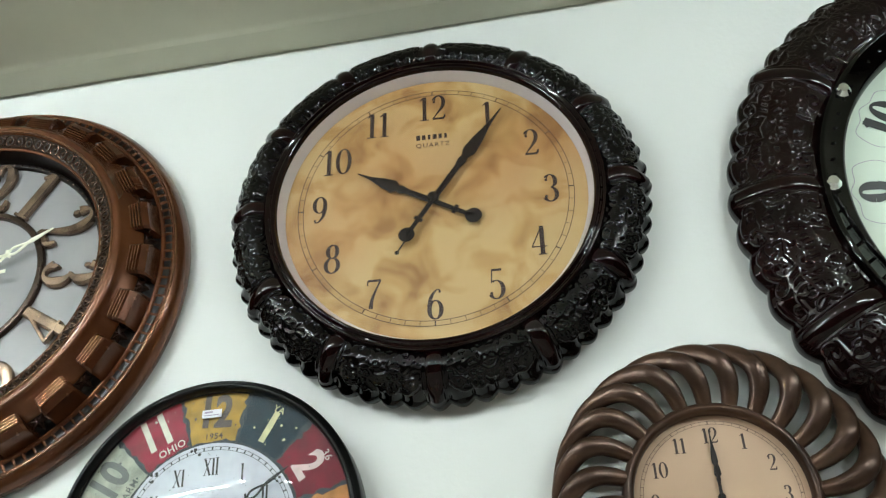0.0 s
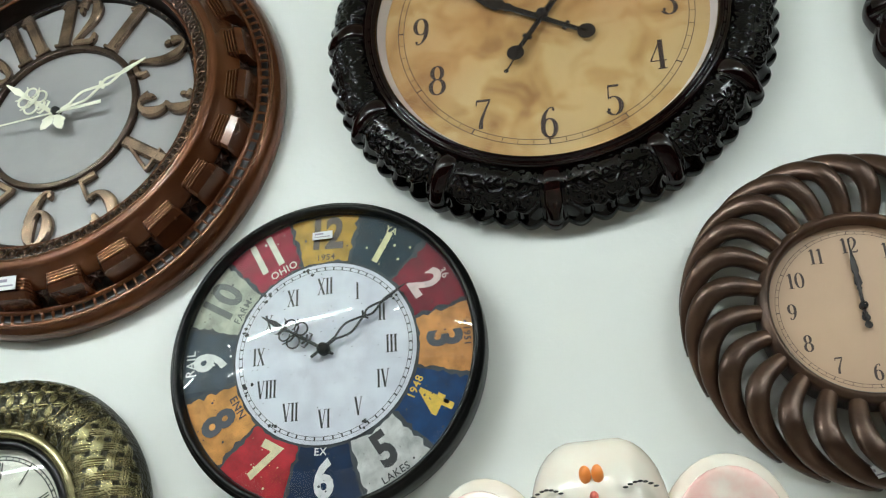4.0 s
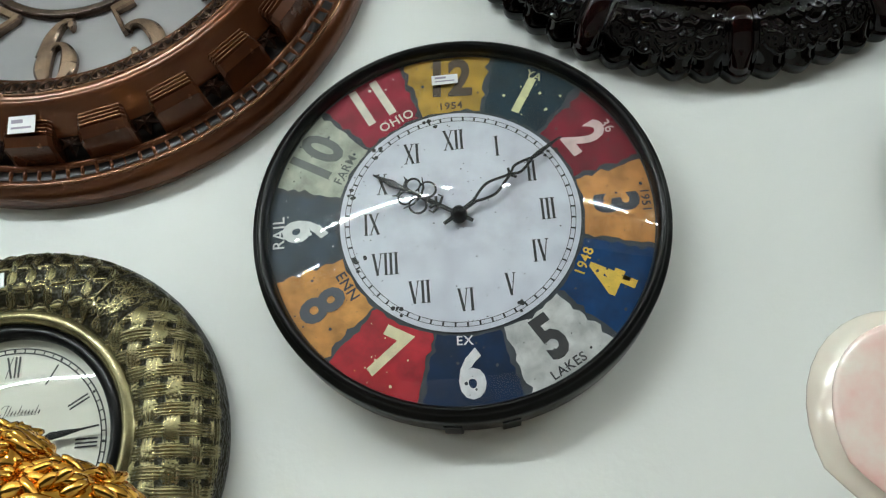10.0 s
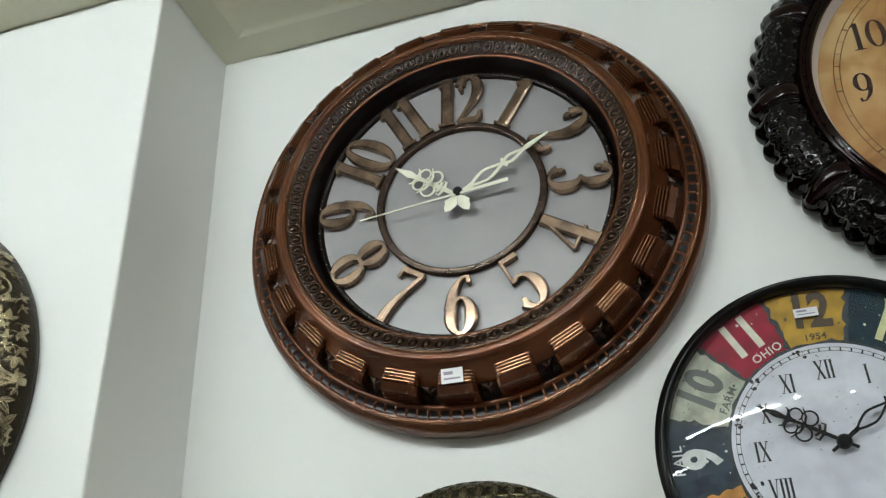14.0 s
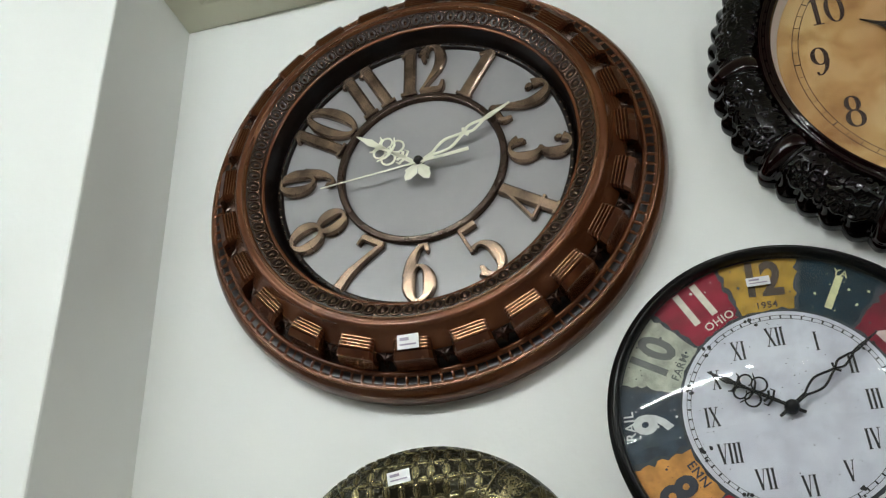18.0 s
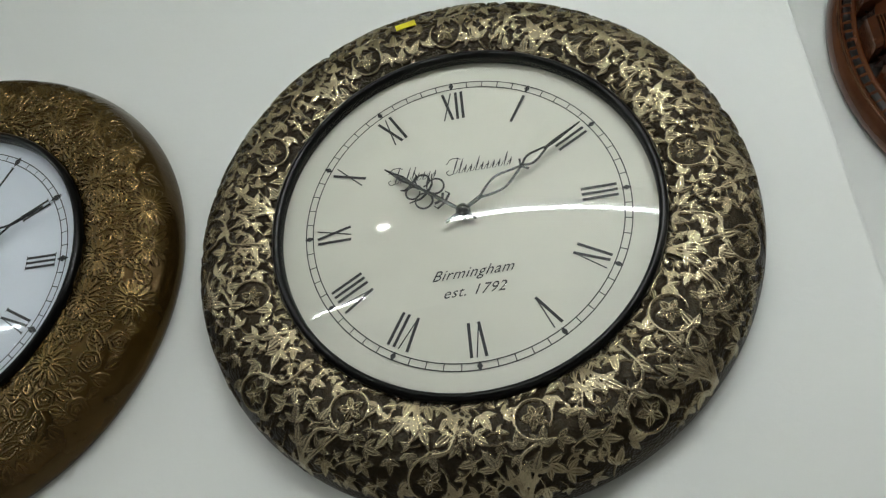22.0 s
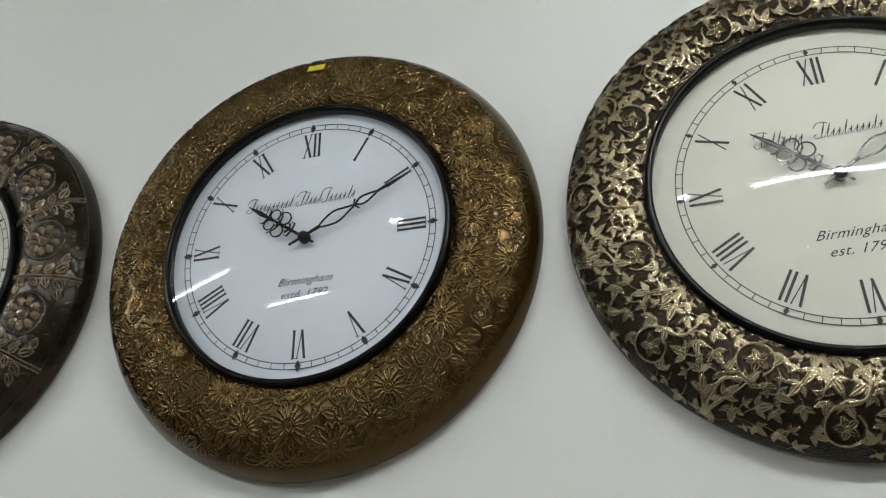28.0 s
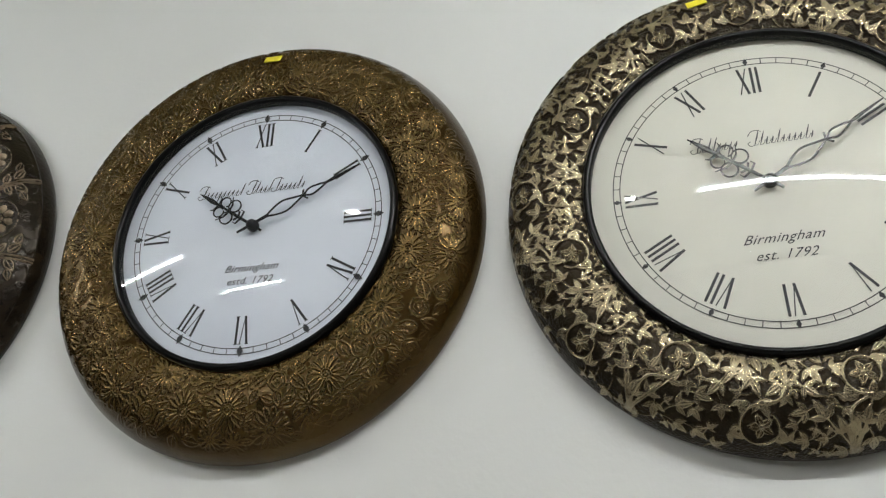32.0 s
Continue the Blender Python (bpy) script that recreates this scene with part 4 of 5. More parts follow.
def mahogany_clock():
    root = clock_root("wall_clock", 0.026, WALL_A, 2.242, 3.0, "glossy dark mahogany carved round wall clock with a parchment dial", 1.192, 1.05)
    rel, warp = carved_rim(0.1595, 0.201, 0.050, 60, 12, 3, 2200, 104, 12)
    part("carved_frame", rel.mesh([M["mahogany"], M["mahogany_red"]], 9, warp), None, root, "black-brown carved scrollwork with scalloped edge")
    part("inner_moulding", lathe([(0.1500, 0.036), (0.1510, 0.046), (0.1526, 0.049), (0.1548, 0.0490), (0.1555, 0.0462), (0.1580, 0.0458), (0.1587, 0.0485), (0.1606, 0.0485), (0.1615, 0.040)], 160), M["mahogany_deep"], root, "glossy dark red inner moulding")
    me = bead_mesh(0.0013)
    for i in range(72):
        a = 2 * math.pi * i / 72
        part("bead", me, M["mahogany"], root, "", pose(0.1568 * math.sin(a), 0.1568 * math.cos(a), 0.0462))
    part("liner", lathe([(0.1450, 0.0302), (0.1462, 0.034), (0.1502, 0.0425)], 128), M["white_lip"], root, "pale inner liner")
    part("dial", disc(0.1455, 0.030), M["parchment"], root, "mottled orange parchment dial")
    part("minute_track", ring_track(0.1275, 0.1325, 0.0305, 0.0006, 60, 0.0005, 5), M["brown_ink"], root)
    for h in range(1, 13):
        part("numeral", number(str(h), 0.031, 0, squeeze=0.86, bold=0.86), M["brown_ink"], root, "", at_hour(h, 0.1110, 0.0306, 0))
    s = Strip()
    for i, w in enumerate((0.005, 0.0045, 0.003, 0.005, 0.004, 0.003)):
        x = -0.0145 + i * 0.0055
        s.ribbon([(x, 0.0715), (x, 0.0775)], w * 0.8, 0.0306)
    part("maker_mark", s.mesh("mark"), M["brown_ink"], root, "dark printed block mark")
    part("wording", lettering("QUARTZ", 0.0075, spacing=1.2), M["brown_ink"], root, "", pose(0, 0.0645, 0.0306))
    part("hour_hand", hand_leaf(0.0835, 0.043, 0, 1.3), M["hand_brown"], root, "", pose(0, -0.004, 0.034, 0, 0, 61.5))
    part("minute_hand", hand_leaf(0.122, 0.044, 0, 1.25), M["hand_brown"], root, "", pose(0, -0.004, 0.0362, 0, 0, -34.5))
    s = Strip()
    s.ribbon([(0, -0.066), (0, 0.03)], 0.0013, 0, solid=0.0008)
    s.fan(oval(0, -0.065, 0.0022, 0.0022, n=12)[:-1], 0.0009)
    part("second_hand", s.mesh("second"), M["hand_brown"], root, "", pose(0, -0.004, 0.0385, 0, 0, -31.0))
    part("hub", hub_mesh(0.0055, 0.033, 0.0405), M["hand_brown"], root)
    part("pin", hub_mesh(0.0017, 0.040, 0.0425), M["hand_steel"], root)
    part("glass", lathe([(0.0005, 0.0435), (0.05, 0.0435), (0.10, 0.0435), (0.1503, 0.0435)], 96), M["glass"], root).visible_shadow = False
    return root


def jewelled_clock():
    root = clock_root("wall_clock", 0.681, WALL_A, 2.154, 6.0, "large dark red carved wall clock set with crystals, pale dial", 1.170, 1.05)
    rel, warp = carved_rim(0.213, 0.287, 0.056, 48, 12, 8, 2000, 120, 22)
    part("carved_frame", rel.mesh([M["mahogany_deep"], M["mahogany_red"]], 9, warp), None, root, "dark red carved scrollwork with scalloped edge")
    part("inner_moulding", lathe([(0.1895, 0.030), (0.190, 0.042), (0.193, 0.046), (0.208, 0.049), (0.2095, 0.0525), (0.2125, 0.0525), (0.214, 0.046)], 180), M["mahogany"], root, "dark jewelled inner band")
    me = bead_mesh(0.0018)
    for i in range(72):
        a = 2 * math.pi * (i + 0.5) / 72
        part("bead", me, M["mahogany"], root, "", pose(0.2005 * math.sin(a), 0.2005 * math.cos(a), 0.0475))
    bm = bmesh.new()
    bmesh.ops.create_cone(bm, cap_ends=True, segments=12, radius1=0.0080, radius2=0.0046, depth=0.005)
    gem = bpy.data.meshes.new("crystal")
    bm.to_mesh(gem)
    bm.free()
    for h in range(12):
        part("crystal", gem, M["crystal"], root, "faceted clear crystal", at_hour(h, 0.205, 0.0515))
    part("dial", disc(0.1905, 0.028), M["pale_dial"], root, "pale green-white dial")
    for h in range(1, 13):
        part("numeral", number(str(h), 0.040, 0, squeeze=0.85, bold=1.5), M["ink"], root, "", at_hour(h, 0.158, 0.0286))
        s = Strip()
        s.ribbon(spline([(-0.026, -0.018), (-0.034, 0.0), (-0.028, 0.020), (-0.012, 0.022), (0, 0.027), (0.012, 0.022), (0.028, 0.020), (0.034, 0.0), (0.026, -0.018)], 5), 0.0006, 0)
        part("cartouche", s.mesh("cartouche"), M["sticker_ink"], root, "", at_hour(h, 0.158, 0.0284))
    add_hands(root, 0.034, -60, 0.10, 60, 0.14, M["hand_black"], 1.4, 0.008)
    return root


# ---- copper clock ----
def block_mesh(w0, w1, r0, r1, z0):
    """A stepped block: four fine ridges, then a sloping face."""
    prof = []
    n, step = 4, (r1 - r0) * 0.50 / 4
    for i in range(n):
        a = r0 + i * step
        h = z0 + 0.0095 - i * 0.0002
        prof += [(a, h - 0.0024), (a + step * 0.35, h), (a + step * 0.60, h), (a + step * 0.96, h - 0.0024)]
    prof += [(r0 + (r1 - r0) * 0.56, z0 + 0.0085), (r1 - 0.004, z0 + 0.0035), (r1, z0 - 0.020)]
    verts, faces = [], []
    k = len(prof)
    for sx in (-1, -0.86, 0.86, 1):
        for r, z in prof:
            t = (r - r0) / (r1 - r0)
            w = (w0 * (1 - t) + w1 * t) / 2
            low = z if abs(sx) < 0.9 else z - 0.0035
            verts.append((sx * w, r, low))
    base = len(verts)
    for sx in (-1, 1):
        for r, z in prof:
            t = (r - r0) / (r1 - r0)
            verts.append((sx * (w0 * (1 - t) + w1 * t) / 2 * 1.06, r, z0 - 0.022))
    for q in range(3):
        for i in range(k - 1):
            faces.append((q * k + i, q * k + i + 1, (q + 1) * k + i + 1, (q + 1) * k + i))
    for i in range(k - 1):
        faces.append((base + i, base + i + 1, i + 1, i))
        faces.append((3 * k + i, 3 * k + i + 1, base + k + i + 1, base + k + i))
    s = Strip()
    s.v, s.f = verts, faces
    me = s.mesh("block")
    me.materials.append(M["copper_wood"])
    me.materials.append(M["copper_hi"])
    # Ridge tops take the lighter copper, a highlight painted along each ridge.
    for p in me.polygons:
        i = p.index - (k - 1)
        if 0 <= i < 4 * n and i % 4 == 1:
            p.material_index = 1
    return me


def egg_mesh(w, h):
    s = Strip()
    o = oval(0, 0, w * 0.42, h * 0.46, n=16)
    s.ribbon(o, w * 0.13, 0, lift=0.0020)
    s.fan(oval(0, 0, w * 0.17, h * 0.24, n=12)[:-1], 0.0002, lift=0.0032)
    for sx in (-1, 1):
        s.fan(oval(sx * w * 0.5, h * 0.36, w * 0.12, w * 0.12, n=6)[:-1], 0.0, lift=0.0012)
        s.fan(oval(sx * w * 0.5, -h * 0.36, w * 0.12, w * 0.12, n=6)[:-1], 0.0, lift=0.0012)
    return s.mesh("egg", True)


def copper_clock():
    root = clock_root("wall_clock", -0.531, WALL_A, 2.2145, 3.0, "large copper-brown wall clock with stepped blocks and raised bronze numerals", 1.143, 1.0)

    def dentil(T, S, R, Z):
        wave = ((T * 132 / (2 * math.pi)) % 1 < 0.22)
        hit = (R > 0.2118) & (R < 0.2172)
        return R, np.where(hit & wave, Z + 0.0022, np.where(hit, Z - 0.0040, Z))

    part("cove", lathe([(0.1798, 0.0690), (0.1815, 0.0655), (0.1850, 0.0605), (0.1890, 0.0555), (0.1935, 0.0500), (0.1945, 0.0475)], 180), M["copper_wood"], root, "smooth copper-brown cove")
    # Gap rings coloured near black, painting the shade between blocks and dentils.
    part("block_ground", lathe([(0.1940, 0.0485), (0.1952, 0.0390), (0.200, 0.0345), (0.203, 0.032), (0.2068, 0.031)], 160), M["copper_dark"], root, "recess behind the blocks, its shade put into a dark colour")
    part("rim_line", lathe([(0.2205, 0.0309), (0.2212, 0.0318), (0.2222, 0.0318), (0.2230, 0.0302)], 200), M["copper_hi"], root, "rubbed copper line, highlight put into its colour")
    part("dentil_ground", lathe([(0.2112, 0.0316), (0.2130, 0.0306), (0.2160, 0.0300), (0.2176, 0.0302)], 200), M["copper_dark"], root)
    outer = [(0.2060, 0.0312), (0.2075, 0.0345), (0.2095, 0.0345), (0.211, 0.0325), (0.2125, 0.0315), (0.2145, 0.0310),
             (0.2165, 0.0300), (0.218, 0.0300), (0.220, 0.0310), (0.2225, 0.0300), (0.2245, 0.0265), (0.2255, 0.0255), (0.2275, 0.0215), (0.2290, 0.0140), (0.2290, 0.0060), (0.2265, 0.0010)]
    part("outer_frame", lathe(outer, 1056, dentil), M["copper_wood"], root, "copper-brown outer frame with dentil edge")
    inner = [(0.1525, 0.0600), (0.154, 0.0625), (0.1555, 0.0615), (0.1690, 0.0680), (0.1700, 0.0710), (0.1720, 0.0715), (0.1735, 0.0700), (0.1748, 0.0708), (0.1775, 0.0710), (0.1800, 0.0690), (0.1815, 0.0630), (0.1830, 0.0480)]
    part("inner_frame", lathe(inner, 200), M["copper_wood"], root)
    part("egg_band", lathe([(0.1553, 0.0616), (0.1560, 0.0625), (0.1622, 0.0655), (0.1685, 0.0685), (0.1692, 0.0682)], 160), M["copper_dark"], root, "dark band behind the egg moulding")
    part("highlight_bead", lathe([(0.1699, 0.0708), (0.1706, 0.0722), (0.1718, 0.0722), (0.1724, 0.0712)], 200), M["copper_hi"], root, "rubbed copper bead, highlight put into its colour")
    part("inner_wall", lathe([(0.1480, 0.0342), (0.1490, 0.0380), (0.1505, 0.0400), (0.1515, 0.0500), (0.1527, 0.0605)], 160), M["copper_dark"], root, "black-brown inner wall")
    part("dial", disc(0.1485, 0.034), M["grey_dial"], root, "plain silver-grey dial")
    me = egg_mesh(0.0122, 0.0135)
    for i in range(84):
        a = 360 * i / 84
        part("egg", me, M["copper_egg"], root, "", pose(0.1622 * math.sin(radians(a)), 0.1622 * math.cos(radians(a)), 0.0655, 26, 0, -a))
    me = block_mesh(0.0320, 0.0355, 0.1850, 0.2074, 0.0517)
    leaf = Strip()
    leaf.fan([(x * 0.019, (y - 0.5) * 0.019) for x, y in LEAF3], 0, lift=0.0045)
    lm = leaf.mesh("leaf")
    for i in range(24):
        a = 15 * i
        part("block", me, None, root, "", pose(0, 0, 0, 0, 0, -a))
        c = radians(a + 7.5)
        part("leaf", lm, M["copper_leaf"], root, "carved leaf, darkened for its shaded gap", pose(0.1985 * math.sin(c), 0.1985 * math.cos(c), 0.0425, -38, 0, -(a + 7.5)))
    # raised numerals
    flip = {4: 300, 5: 330, 6: 0, 7: 30, 8: 60}
    for h in range(1, 13):
        ob = part("numeral", number(str(h), 0.0595, 0, solid=0.007, squeeze=0.82, bold=1.40, gap=-0.02), M["numeral_copper"], root, "raised bronze numeral", at_hour(h, 0.1155, 0.0345, flip.get(h)))
        soft_edges(ob, 35)
    part("number_ring", lathe([(0.0775, 0.0345), (0.0780, 0.0400), (0.0800, 0.0412), (0.0812, 0.0400), (0.0825, 0.0412), (0.0845, 0.0400), (0.0850, 0.0345)], 140), M["ring_bronze"], root, "dark bronze ring")
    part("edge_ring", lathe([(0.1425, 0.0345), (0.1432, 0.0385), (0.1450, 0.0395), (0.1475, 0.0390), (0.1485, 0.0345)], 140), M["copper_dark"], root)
    me = bead_mesh(0.0014)
    for i in range(96):
        a = 2 * math.pi * i / 96
        part("bead", me, M["numeral_copper"], root, "", pose(0.1455 * math.sin(a), 0.1455 * math.cos(a), 0.0398))
    part("hour_hand", hand_ornate(0.078, 0, "hour", 1.9), M["hand_cream"], root, "", pose(0, -0.003, 0.0445, 0, 0, 56))
    part("minute_hand", hand_ornate(0.105, 0, "minute", 2.0), M["hand_cream"], root, "", pose(0, -0.003, 0.0465, 0, 0, -58.5))
    s = Strip()
    s.ribbon([(0, -0.050), (0, -0.030), (0, 0), (0, 0.099)], [0.0040, 0.0034, 0.0020, 0.0012], 0, solid=0.0008)
    part("second_hand", s.mesh("second"), M["hand_cream"], root, "", pose(0, -0.003, 0.049, 0, 0, 98))
    for a in (150, 215):
        s = Strip()
        s.fan([(0, 0), (0.006, 0.010), (0.004, 0.018), (0, 0.022), (-0.004, 0.018), (-0.006, 0.010)], 0, lift=0.001)
        part("counterweight", s.mesh("tail"), M["hand_cream"], root, "", pose(0, -0.003, 0.0475, 0, 0, -a))
    part("hub", hub_mesh(0.005, 0.043, 0.0525), M["hand_steel"], root)
    sticker("price_tag", root, -0.0015, -0.1905, 0.0640, 0.0185, 0.0125, 2, M["sticker"], label="white printed price sticker", tilt=8)
    return root


# ---- number plate clock ----
def plate_mesh(h, r0, r1, rng, tight=0.0):
    """A torn-edged tin plate filling one hour of the dial."""
    half = radians(15 - 0.9)
    pts = []
    n = 9
    for i in range(n + 1):
        t = i / n
        a = -half + 2 * half * t
        pts.append((r1, a))
    for i in range(1, 12):
        t = i / 12
        pts.append((r1 + (r0 - r1) * t, half + rng.normal() * 0.010))
    for i in range(n + 1):
        t = i / n
        pts.append((r0 + abs(rng.normal()) * 0.0012, half - 2 * half * t))
    for i in range(1, 12):
        t = i / 12
        pts.append((r0 + (r1 - r0) * t, -half + rng.normal() * 0.010))
    s = Strip()
    s.fan([(r * math.sin(a), r * math.cos(a)) for r, a in pts], 0, centre=(0, (r0 + r1) / 2))
    return s.mesh("plate")


def plate_clock():
    root = clock_root("wall_clock", -0.217, WALL_A, 1.897, 0.6, "round black-rimmed wall clock with coloured tin number plates under domed glass", 1.118, 1.0)
    part("case", lathe([(0.128, 0.034), (0.1285, 0.040), (0.1300, 0.0430), (0.1325, 0.0430), (0.1340, 0.0410), (0.1350, 0.0380), (0.1372, 0.0370), (0.1380, 0.0340), (0.1375, 0.0100), (0.134, 0.0010)], 160), M["bezel_black"], root, "glossy black rim")
    for deg in (171, 186):
        c = radians(deg)
        part("rim_clip", box_mesh("clip", -0.006, 0.006, -0.0025, 0.0025, 0.004, 0.026, 0.001), M["bezel_black"], root, "", pose(0.1362 * math.sin(c), 0.1362 * math.cos(c), 0, 0, 0, -deg))
    base = shader("weathered_tin", (0.045, 0.055, 0.065), 0.6, vary=0.7, vary_scale=40, tint=(0.012, 0.013, 0.016))
    part("dial", disc(0.1290, 0.0300), base, root, "weathered dark backing")
    cols = {12: (0.55, 0.33, 0.045), 1: (0.008, 0.032, 0.050), 2: (0.24, 0.014, 0.032), 3: (0.72, 0.33, 0.10), 4: (0.004, 0.050, 0.165), 5: (0.68, 0.68, 0.65), 6: (0.003, 0.022, 0.072),
            7: (0.52, 0.022, 0.035), 8: (0.72, 0.34, 0.085), 9: (0.045, 0.065, 0.088), 10: (0.52, 0.54, 0.43), 11: (0.36, 0.018, 0.045)}
    digit = {12: (0.055, 0.03, 0.012), 1: (0.70, 0.68, 0.36), 2: (0.72, 0.55, 0.52), 3: (0.028, 0.032, 0.045), 4: (0.80, 0.52, 0.05), 5: (0.018, 0.018, 0.018), 6: (0.78, 0.78, 0.78),
             7: (0.78, 0.70, 0.42), 8: (0.026, 0.030, 0.042), 9: (0.66, 0.68, 0.66), 10: (0.10, 0.11, 0.10), 11: (0.74, 0.70, 0.58)}
    rng = np.random.default_rng(5)
    turn = {4: -58, 5: -30, 6: 0, 7: 30, 8: 60}
    # word, radius, degrees past the hour, size, top outwards
    words = {11: ("OHIO", 0.0875, 4, 0.0095), 10: ("FARM", 0.0870, 0, 0.0088), 9: ("RAIL", 0.1210, 0, 0.0110), 8: ("ENN", 0.0870, 1, 0.0100), 6: ("EX", 0.0855, 2, 0.0085), 5: ("LAKES", 0.1225, 1, 0.0085),
             4: ("1948", 0.0870, -3, 0.0095), 3: ("1951", 0.1225, 0, 0.0080), 2: ("36", 0.1205, 1, 0.0095), 1: ("YA", 0.1210, 0, 0.0085), 12: ("1954", 0.0865, 0, 0.0080)}
    for h in range(1, 13):
        cm = shader("tin_plate", cols[h], 0.45, spec=0.2, vary=0.85, vary_scale=42, tint=tuple(c * 0.45 + 0.004 for c in cols[h]), bump=0.1, bump_scale=160)
        pl = part("number_plate", plate_mesh(h, 0.0815, 0.1275, rng), cm, root, "scuffed painted tin plate", pose(0, 0, 0.0304, 0, 0, -30 * h))
        dm = shader("plate_paint", digit[h], 0.45, vary=0.5, vary_scale=120, tint=tuple(c * 0.6 + 0.01 for c in digit[h]))
        tn = turn.get(h)
        size, mid = (0.0400, 0.1020) if h in (1, 2, 3, 5, 9) else (0.0445, 0.1045) if h == 7 else (0.0415, 0.1085)
        me = lettering(str(h), size, bold=0.0015, spacing=0.97)
        me.transform(Matrix.Diagonal((0.82, 1.0, 1.0, 1.0)))
        rel = 0 if tn is None else 180
        part("number", me, dm, pl, "", pose(0, mid, 0.0005, 0, 0, rel + rng.normal() * 2))
        if h in words:
            w, r, off, size = words[h]
            a = radians(off)
            part("wording", lettering(w, size, bold=0.00012, spacing=1.1), dm, pl, "", pose(r * math.sin(a), r * math.cos(a), 0.0006, 0, 0, (180 if (tn is not None) else 0) - off))
        s = Strip()
        for q in range(16):
            a, r, d = (rng.random() - 0.5) * 0.42, 0.084 + 0.042 * rng.random(), 0.0003 + 0.0010 * rng.random() ** 3
            s.fan([(r * math.sin(a) + d * math.cos(b), r * math.cos(a) + d * math.sin(b) * (0.7 + 0.6 * rng.random())) for b in np.linspace(0, 6.28, 8)[:-1]], 0.0007)
        part("chips", s.mesh("chips"), dm if h % 2 else base, pl, "chipped paint spots")
    paper = shader("worn_paper", (0.68, 0.70, 0.76), 0.5, vary=0.7, vary_scale=34, tint=(0.50, 0.50, 0.57), bump=0.05)
    part("centre_disc", disc(0.0800, 0.0314), paper, root, "worn white paper centre")
    part("minute_track", ring_track(0.0735, 0.0765, 0.0318, 0.0004, 60, 0.0012), M["ink"], root)
    names = ["I", "II", "III", "IV", "V", "VI", "VII", "VIII", "IX", "X", "XI", "XII"]
    for h in range(1, 13):
        st, w = roman_strokes(names[h - 1], t=0.11, h=0.035)
        part("numeral", strokes_mesh(st, 0.0155, 0, squeeze=0.92, width=w), M["ink"], root, "", at_hour(h, 0.0585, 0.0319, 0))
    s = Strip()
    for h in (7.2, 8.3, 10.5, 11.6, 5.1, 1.9, 9.6):
        for q in range(4):
            a, r = radians(30 * h) + rng.normal() * 0.035, 0.075 + rng.normal() * 0.002
            d = 0.0009 + 0.0009 * rng.random()
            s.fan([(r * math.sin(a) + d * math.cos(b) * (0.6 + 0.8 * rng.random()), r * math.cos(a) + d * math.sin(b)) for b in np.linspace(0, 6.28, 10)[:-1]], 0.0320 + q * 0.00004)
    for q in range(90):
        a, r, d = rng.random() * 6.28, 0.078 * math.sqrt(rng.random()), 0.00025 + 0.0004 * rng.random()
        s.fan([(r * math.sin(a) + d * math.cos(b), r * math.cos(a) + d * math.sin(b) * 0.7) for b in np.linspace(0, 6.28, 6)[:-1]], 0.0322)
    part("ink_stains", s.mesh("stains"), M["ink"], root, "black worn blotches")
    add_hands(root, 0.036, -58, 0.066, 55.5, 0.088, M["hand_black"], 1.25, 0.0055)
    part("glass", dome(0.1290, 0.0400, 0.030), M["glass"], root, "domed clear glass").visible_shadow = False
    sticker("price_tag", root, -0.0025, 0.1075, 0.0330, 0.0185, 0.0075, 0, M["sticker"], label="white printed price sticker")
    return root


# ---- embossed metal clocks ----
def embossed_clock(x, z, turn, R, r_open, label, ground, relief, dial_mat, hand_mat, hour, minute, hl, ml, texts, diamond, yellow, ground_label, marks=((-0.031, VILLAGE), (0.022, WORKS))):
    root = clock_root("wall_clock", x, WALL_B, z, turn, label)
    k = R / 0.231
    prof = [(r_open + 0.002, 0.030), (r_open + 0.004, 0.0365), (r_open + 0.018, 0.0430), (r_open + 0.036 * k, 0.0440), (R - 0.022, 0.0380), (R - 0.010, 0.0290), (R - 0.003, 0.0180), (R, 0.0080), (R - 0.002, 0.0010)]
    rel = relief[0](prof, relief[1])
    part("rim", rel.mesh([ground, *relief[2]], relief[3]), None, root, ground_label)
    bezel(root, r_open - 0.0025, r_open + 0.0045, 0.033, 0.0445, M["bezel_black"], "bezel", "glossy black bezel")
    roman_dial(root, r_open - 0.0015, 0.0315, dial_mat, M["ink"], (0.1295, 0.1355), 0.111, 0.029, diamond=diamond)
    for text, y, size, slant in texts:
        part("wording", lettering(text, size, slant=slant + 0.10, spacing=1.08), M["ink"], root, "", pose(0.001, y, 0.0322))
    for x, tall in marks:
        part("maker_mark", script_bars(tall, 0.0112), M["ink"], root, "slanted black script mark", pose(x, 0.0445, 0.0322))
    add_hands(root, 0.037, hour, hl, minute, ml, hand_mat, 1.3, 0.0062)
    part("glass", dome(r_open - 0.003, 0.0420, relief[4]), M["glass"], root, "domed clear glass").visible_shadow = False
    part("hanger_tag", box_mesh("tag", -0.0095, 0.0095, -0.005, 0.005, 0, 0.0008), M["yellow_sticker"], root, "small yellow price sticker", pose(yellow[0], yellow[1], yellow[2], -22, 0, yellow[3]))
    return root


